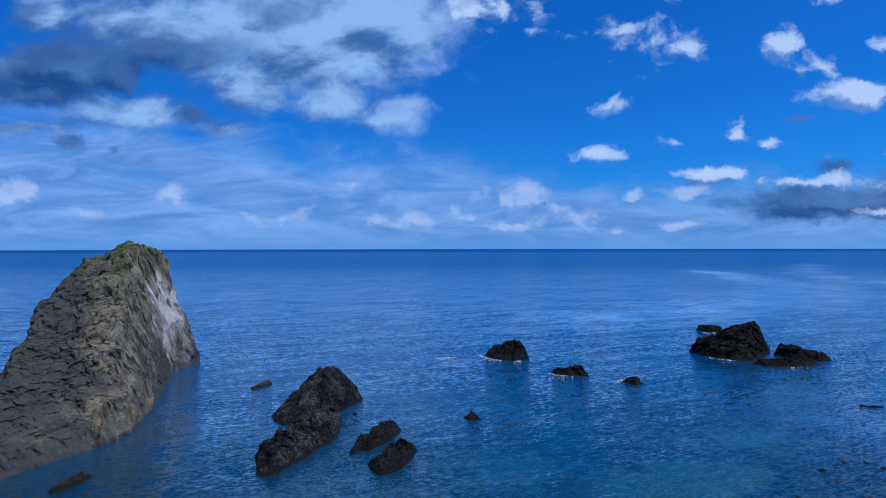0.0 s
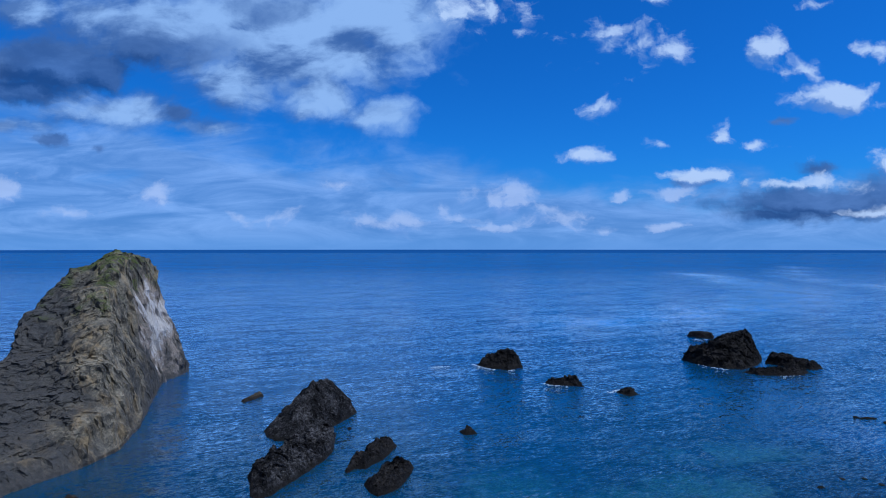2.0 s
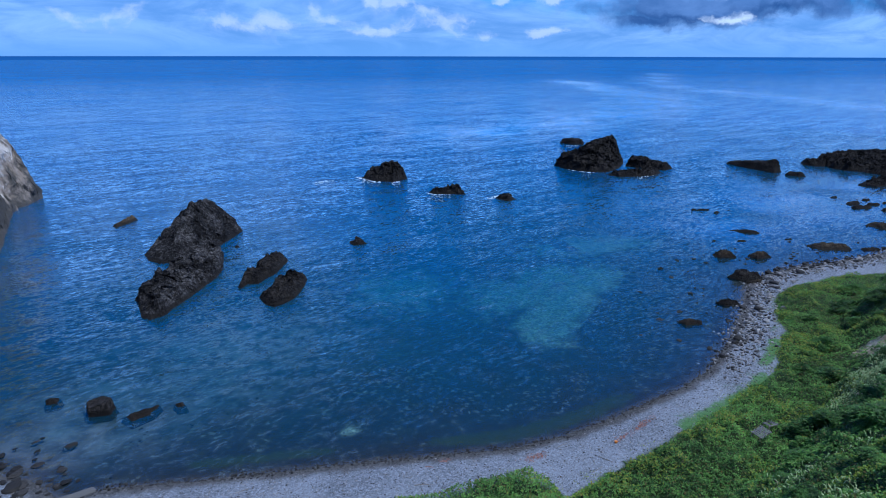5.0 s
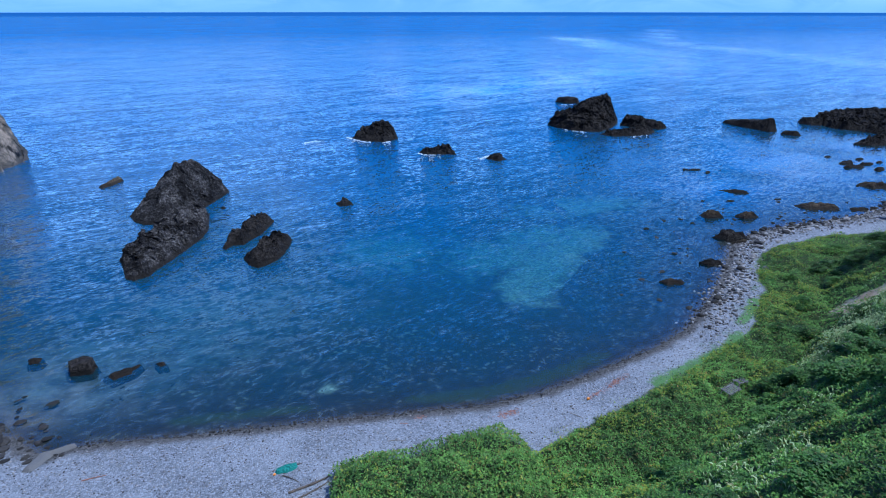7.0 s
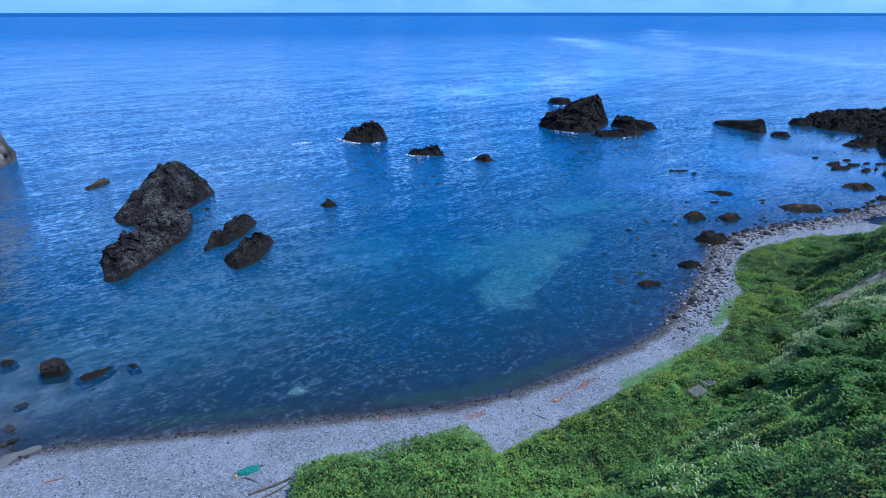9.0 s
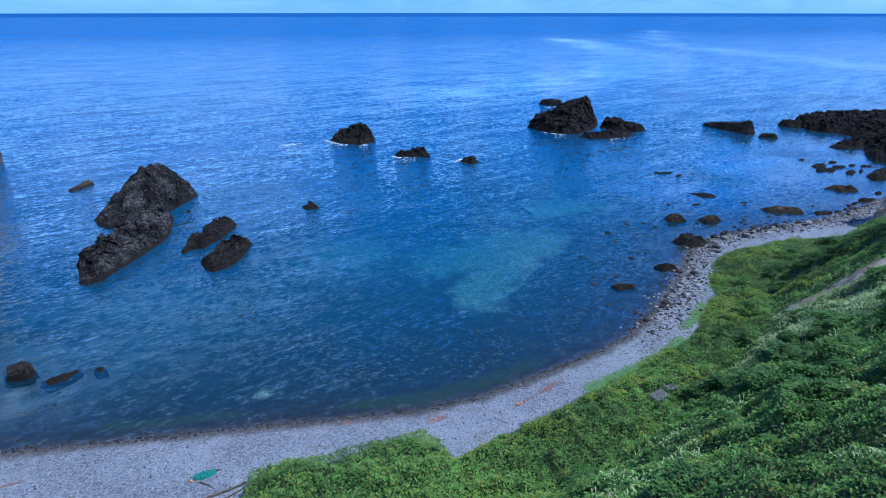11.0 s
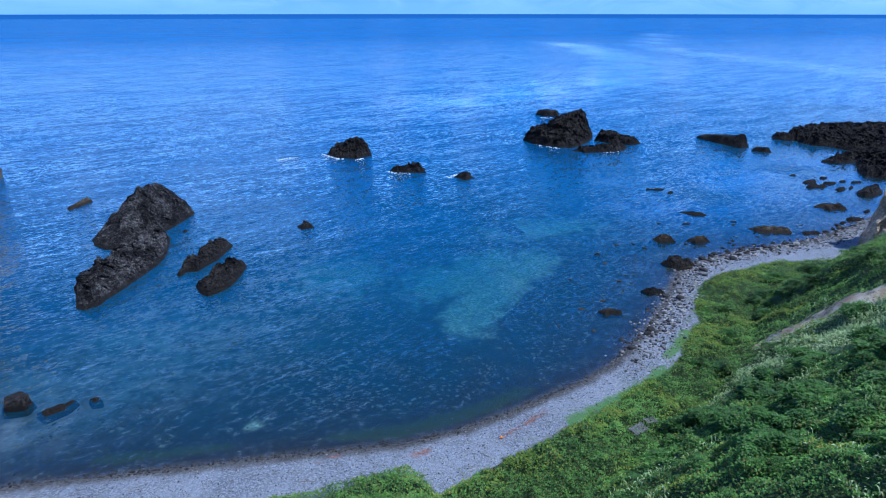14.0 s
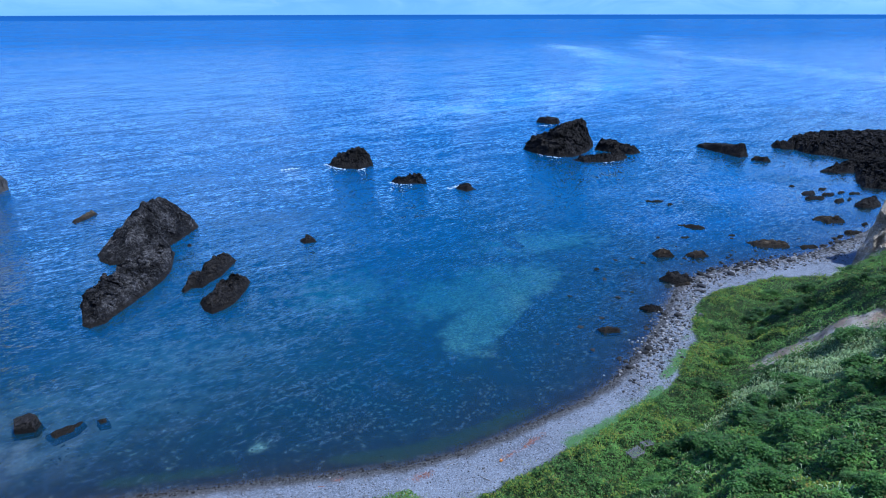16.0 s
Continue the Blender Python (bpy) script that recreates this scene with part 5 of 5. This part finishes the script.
rs = np.random.RandomState(3)
LUMP = stone_mesh("lump", 500, COBBLE, 1, 0.3, 0.65)
x, y, q = scatter(150000, (56, 66), (160, 124), lambda x, y: np.exp(-((along(EDGE, x, y) - 2.5) / 3.2) ** 2) * step(54, 66, x) * (along(GREEN, x, y) < 0.5) * 0.28, 601)
stones("cobbles", "grey cobbles and stones along the shore", x, y, 0.22 + 0.5 * q ** 3, LUMP, COBBLE)
x, y, q = scatter(60000, (-34, 50), (66, 82), lambda x, y: np.exp(-((along(EDGE, x, y) + 0.2) / 0.55) ** 2) * 0.55, 603)
stones("wet_cobbles", "dark wet cobbles along the water's edge", x, y, 0.14 + 0.3 * q ** 3, LUMP, WETSTONE)
x, y, q = scatter(26000, (-40, 42), (66, 76), lambda x, y: (along(EDGE, x, y) > 0.6) * (along(GREEN, x, y) < 0.0) * 0.9, 605)
stones("pebbles", "pale grey pebbles strewn over the beach", x, y, 0.10 + 0.16 * q ** 4, LUMP, COBBLE)
x, y, q = scatter(42000, (-30, 58), (90, 112), lambda x, y: np.exp(-((along(EDGE, x, y) + 8) / 7) ** 2) * (along(EDGE, x, y) < -1.5) * 0.3, 607)
stones("sunken_cobbles", "pale and dark cobbles under the shallow water", x, y, 0.14 + 0.3 * q ** 4, LUMP, SUNK)


def part(name, bm, mat, parent, label=""):
    me = bpy.data.meshes.new(name)
    bm.to_mesh(me)
    bm.free()
    me.materials.append(mat)
    ob = new(name, me)
    ob.parent = parent
    if label:
        tagged(ob, label)
    return ob


def bar(size, m, taper=1.0, bend=0.0):
    """A bevelled bar of the given size, placed by m."""
    bm = bmesh.new()
    bmesh.ops.create_cube(bm, size=1.0)
    bmesh.ops.subdivide_edges(bm, edges=[e for e in bm.edges if abs(e.verts[0].co.x - e.verts[1].co.x) > 0.5], cuts=3)
    for v in bm.verts:
        k = 1 - (1 - taper) * (v.co.x + 0.5)
        v.co = (v.co.x * size[0], v.co.y * size[1] * k, v.co.z * size[2] * k + bend * (0.25 - v.co.x ** 2))
    bmesh.ops.bevel(bm, geom=list(bm.edges), offset=min(size) * 0.12, segments=1, affect="EDGES")
    bmesh.ops.transform(bm, matrix=m, verts=bm.verts)
    return bm


def platform(x, y, z, length, width, turn, tilt, count, label, gaps=()):
    """A rough slatted staging on posts."""
    rig = tagged(new("slatted_platform"), label, "platform", "old boat stagings")
    rig.matrix_world = pose(x, y, z, tilt[0], tilt[1], turn)
    for k in range(count):
        if k not in gaps:
            px_ = -length / 2 + length * (k + 0.5) / count
            part("slat", bar((width * r.uniform(0.95, 1.12), length / count * 0.5, 0.05), pose(px_, r.uniform(-0.06, 0.06), 0.03, 0, 0, 90 + r.uniform(-3, 3))), BOARD, rig)
    for s in (-1, 1):
        part("bearer", bar((length, 0.09, 0.12), pose(0, s * width * 0.36, -0.06)), DRIFT, rig)
        for e in (-1, 1):
            part("post", bar((1.6, 0.11, 0.11), pose(e * length * 0.44, s * width * 0.36, -0.85, 0, 90, 0)), DRIFT, rig)


platform(49.9, 53.1, 2.75, 2.3, 1.5, 18, (6, -4), 7, "weathered grey slatted wooden staging sunk in the herbs")
platform(52.5, 54.5, 2.65, 1.8, 1.2, 12, (-5, 5), 6, "broken grey slatted staging half overgrown with herbs", (2,))


def log(x, y, length, thick, turn, label, tilt=0.0, mat=None):
    """A stripped trunk: a bent tapering pole with stubs."""
    bm = bmesh.new()
    rings = []
    rl = random.Random(int(x * 100 + y * 7))
    for k in range(9):
        t = k / 8
        rad = thick * (1 - 0.5 * t) * rl.uniform(0.9, 1.1)
        c = Vector((length * (t - 0.5), 0.12 * length * math.sin(t * 3.0 + x) * 0.3, 0.03 * math.sin(5 * t)))
        rings.append([bm.verts.new(c + Vector((0, rad * math.cos(a * math.pi / 4), rad * math.sin(a * math.pi / 4)))) for a in range(8)])
    for a, b in zip(rings, rings[1:]):
        for i in range(8):
            bm.faces.new((a[i], a[(i + 1) % 8], b[(i + 1) % 8], b[i]))
    bm.faces.new(rings[0][::-1])
    bm.faces.new(rings[-1])
    for t in (0.3, 0.65):
        m = Matrix.Translation((length * (t - 0.5), 0, thick * 0.7)) @ Matrix.Rotation(rl.uniform(-0.8, 0.8), 4, "X") @ Matrix.Translation((0, 0, thick))
        bmesh.ops.create_cone(bm, cap_ends=True, segments=6, radius1=thick * 0.3, radius2=thick * 0.12, depth=thick * 2.5, matrix=m)
    me = bpy.data.meshes.new("driftwood")
    bm.to_mesh(me)
    bm.free()
    me.materials.append(mat or DRIFT)
    ob = tagged(new("driftwood", me), label, "driftwood")
    ob.matrix_world = pose(x, y, float(ground_height(np.array(x), np.array(y))) + thick * 0.6, 0, tilt, turn)
    return ob


DARKWOOD = plain_wood("dark sodden wood", (0.03, 0.026, 0.022), (0.12, 0.10, 0.085))
REDWOOD = plain_wood("reddish driftwood", (0.16, 0.07, 0.05), (0.34, 0.17, 0.13))
log(-3.6, 50.0, 4.6, 0.17, 22, "thick dark driftwood log beside the hedge of herbs", mat=DARKWOOD)
log(-3.2, 49.1, 3.8, 0.12, 30, "dark driftwood log lying beside another", mat=DARKWOOD)
log(-5.4, 51.2, 2.6, 0.07, -35, "thin dark driftwood branch on the pebbles", mat=DARKWOOD)
log(-26.5, 56.6, 2.4, 0.07, 5, "reddish driftwood pole on the pebbles", mat=REDWOOD)
log(-14.0, 59.2, 1.6, 0.06, 15, "pale driftwood stick on the pebbles")
log(6.5, 55.2, 2.2, 0.06, -8, "grey driftwood branch on the pebbles")
log(8.0, 58.6, 1.2, 0.05, -10, "small reddish driftwood stick on the pebbles", mat=REDWOOD)
log(29.5, 54.3, 2.6, 0.06, -50, "bleached branch at the edge of the herbs")
log(27.3, 53.0, 1.8, 0.05, 30, "bleached stick at the edge of the herbs")
log(25.5, 59.0, 1.6, 0.05, 20, "pale stick on the pebbles")


def wrack(x, y, along_x, along_y, turn, count, label):
    """A drift of small reddish weed and wood scraps."""
    rs = np.random.RandomState(int(x * 10))
    a, b = rs.normal(0, along_x, count), rs.normal(0, along_y, count)
    c, s = math.cos(radians(turn)), math.sin(radians(turn))
    px_, py_ = x + a * c - b * s, y + a * s + b * c
    v, f = leaves(np.stack([px_, py_, ground_height(px_, py_) + 0.06], -1), 0.28, 0.10, (-5, 25), 7)
    return tagged(new("wrack", mesh_from("wrack", v, f, REDWOOD)), label, "seaweed", kind="stuff")


wrack(21.2, 57.4, 0.9, 0.35, 8, 130, "reddish dried weed on the pebbles")
wrack(37.5, 60.2, 1.6, 0.25, 30, 150, "reddish drift line on the pebbles")
wrack(33.5, 58.3, 0.8, 0.2, 30, 60, "reddish drift scraps on the pebbles")
wrack(10.0, 59.6, 0.5, 0.2, 0, 30, "reddish scraps on the pebbles")


def paint(name, colour, rough=0.5):
    m, n = material(name)
    p = n.add("ShaderNodeTexCoord").outputs["Object"]
    g = n.noise(p, 6.0, 6.0, 0.65)
    principled(n, n.mix(n.ramp(g, 0.35, 0.7), tuple(0.55 * k for k in colour), colour), rough, n.bump(g, 0.4, 0.03))
    return m


NET, FLOAT_O, FLOAT_Y, FLOAT_W = paint("green net", (0.02, 0.19, 0.17), 0.8), paint("orange float", (0.85, 0.30, 0.05)), paint("yellow float", (0.75, 0.55, 0.06)), paint("white float", (0.75, 0.78, 0.78))


def buoy(x, y, size, mat, label):
    """A plastic float: a ball with a collar and a lug."""
    bm = bmesh.new()
    bmesh.ops.create_uvsphere(bm, u_segments=14, v_segments=9, radius=size)
    bmesh.ops.create_cone(bm, cap_ends=True, segments=10, radius1=size * 0.35, radius2=size * 0.28, depth=size * 0.5, matrix=Matrix.Translation((0, 0, size * 1.1)))
    bmesh.ops.create_cone(bm, cap_ends=True, segments=14, radius1=size * 1.06, radius2=size * 1.06, depth=size * 0.16)
    me = bpy.data.meshes.new("float")
    bm.to_mesh(me)
    bm.free()
    me.materials.append(mat)
    ob = tagged(new("fishing_float", me), label, "float")
    ob.location = (x, y, float(ground_height(np.array(x), np.array(y))) + size * 0.9)
    ob.rotation_euler = (1.2, 0.3, x)
    return ob


buoy(32.2, 57.5, 0.2, FLOAT_O, "faded orange fishing float on the pebbles")
buoy(-7.3, 52.4, 0.14, FLOAT_O, "small orange fishing float beside the green net")
buoy(-5.6, 53.5, 0.15, FLOAT_Y, "yellow fishing float on the green net")
buoy(-6.3, 53.0, 0.18, FLOAT_W, "white fishing float on the green net")

# the heap of net: folds of a crumpled sheet
n_, w_ = 40, 1.25
gx, gy = np.meshgrid(np.linspace(-w_, w_, n_), np.linspace(-0.62, 0.62, n_ // 2))
hump = np.clip(1 - (gx / w_) ** 2 - (gy / 0.62) ** 2, 0, 1)
gz = 0.42 * np.sqrt(hump) * (1 + 0.45 * fbm(gx * 3, gy * 3, 0, 4, 77)) - 0.02
i = np.arange(gx.size).reshape(gx.shape)
quads = np.stack([i[:-1, :-1], i[:-1, 1:], i[1:, 1:], i[1:, :-1]], -1).reshape(-1, 4)
net = tagged(new("fishing_net", mesh_from("fishing_net", np.stack([gx + 0.05 * fbm(gx * 4, gy * 4, 0, 2, 78), gy, gz], -1).reshape(-1, 3), quads, NET)), "crumpled heap of green fishing net on the pebbles", "net")
net.matrix_world = pose(-6.1, 53.1, float(ground_height(np.array(-6.1), np.array(53.1))) + 0.02, 0, 0, 14)
log(-4.7, 53.6, 0.7, 0.09, 25, "short black pole end beside the net", mat=DARKWOOD)

PALE = stone_material("pale ledge stone", (0.09, 0.092, 0.096), (0.17, 0.172, 0.178), 0.1)
ledge, centre = rock_mesh("pale_ledge", [(-35.8, 59.5), (-34.6, 63.2), (-31.2, 64.4), (-30.6, 63.6), (-32.8, 62.4), (-33.6, 59.0)], [(-34, 62, 0.5), (-31.5, 63.9, 0.35), (-34.6, 60, 0.95)], 1.0, PALE, grid=0.2, rough=0.12, seed=111, ragged=0.12)
tagged(new("pale_ledge", ledge), "pale bent ledge of smooth stone at the beach end", "rock").location = (*centre, 0.0)


# ---- foam where the swell breaks on the rocks ----
def make_foam_material():
    m, n = material("sea foam")
    g = n.add("ShaderNodeNewGeometry")
    froth = n.noise(g.outputs["Position"], 5.0, 5.0, 0.7)
    principled(n, n.mix(n.ramp(froth, 0.3, 0.7), (0.30, 0.40, 0.48), (0.66, 0.70, 0.74)), 0.7, n.bump(froth, 0.6, 0.06))
    return m


FOAM = make_foam_material()


def foam(points, spread, count, label, seed):
    """Patches of froth strewn along a line: low ragged pats of many sizes."""
    rs = np.random.RandomState(seed)
    pts = np.array(points, float)
    k = rs.randint(0, len(pts) - 1, count)
    t = rs.uniform(0, 1, count)[:, None]
    c = pts[k] * (1 - t) + pts[k + 1] * t + rs.normal(0, spread, (count, 2))
    size = 0.08 + 0.26 * rs.uniform(0, 1, count) ** 3
    v, f = [], []
    for i in range(count):
        a = np.linspace(0, 2 * np.pi, 9)[:-1]
        rad = size[i] * rs.uniform(0.55, 1.3, 8)
        base = len(v)
        v.append((c[i, 0], c[i, 1], 0.05 + 0.12 * size[i]))
        v.extend((c[i, 0] + 1.6 * r_ * math.cos(q), c[i, 1] + r_ * math.sin(q), 0.012) for r_, q in zip(rad, a))
        f.extend((base, base + 1 + j, base + 1 + (j + 1) % 8) for j in range(8))
    return tagged(new("foam", mesh_from("foam", np.array(v), np.array(f), FOAM, True)), label, "foam", kind="stuff")


foam([(13.6, 236.5), (15, 233.5), (18.5, 227.8), (22, 225.6)], 0.45, 90, "white foam on the seaward side of a rock", 1)
foam([(26, 223.6), (30, 225.6)], 0.3, 25, "white foam at the foot of a rock", 2)
foam([(-4, 230), (0, 231.4), (2.2, 232)], 0.6, 80, "white foam over a sunken rock", 3)
foam([(36, 203), (38.5, 199.8), (44, 198.4)], 0.35, 45, "white foam along a low reef", 4)
foam([(56.6, 190.5), (59, 193), (63, 193)], 0.5, 60, "white foam round a rock awash", 5)
foam([(105, 241), (108.5, 229), (113, 225)], 0.5, 50, "white foam at the foot of the large rock", 6)
foam([(128, 213), (136, 215)], 0.4, 25, "white foam along the low reef", 7)
foam([(133, 299), (140, 297)], 0.8, 40, "white foam round a far rock", 8)
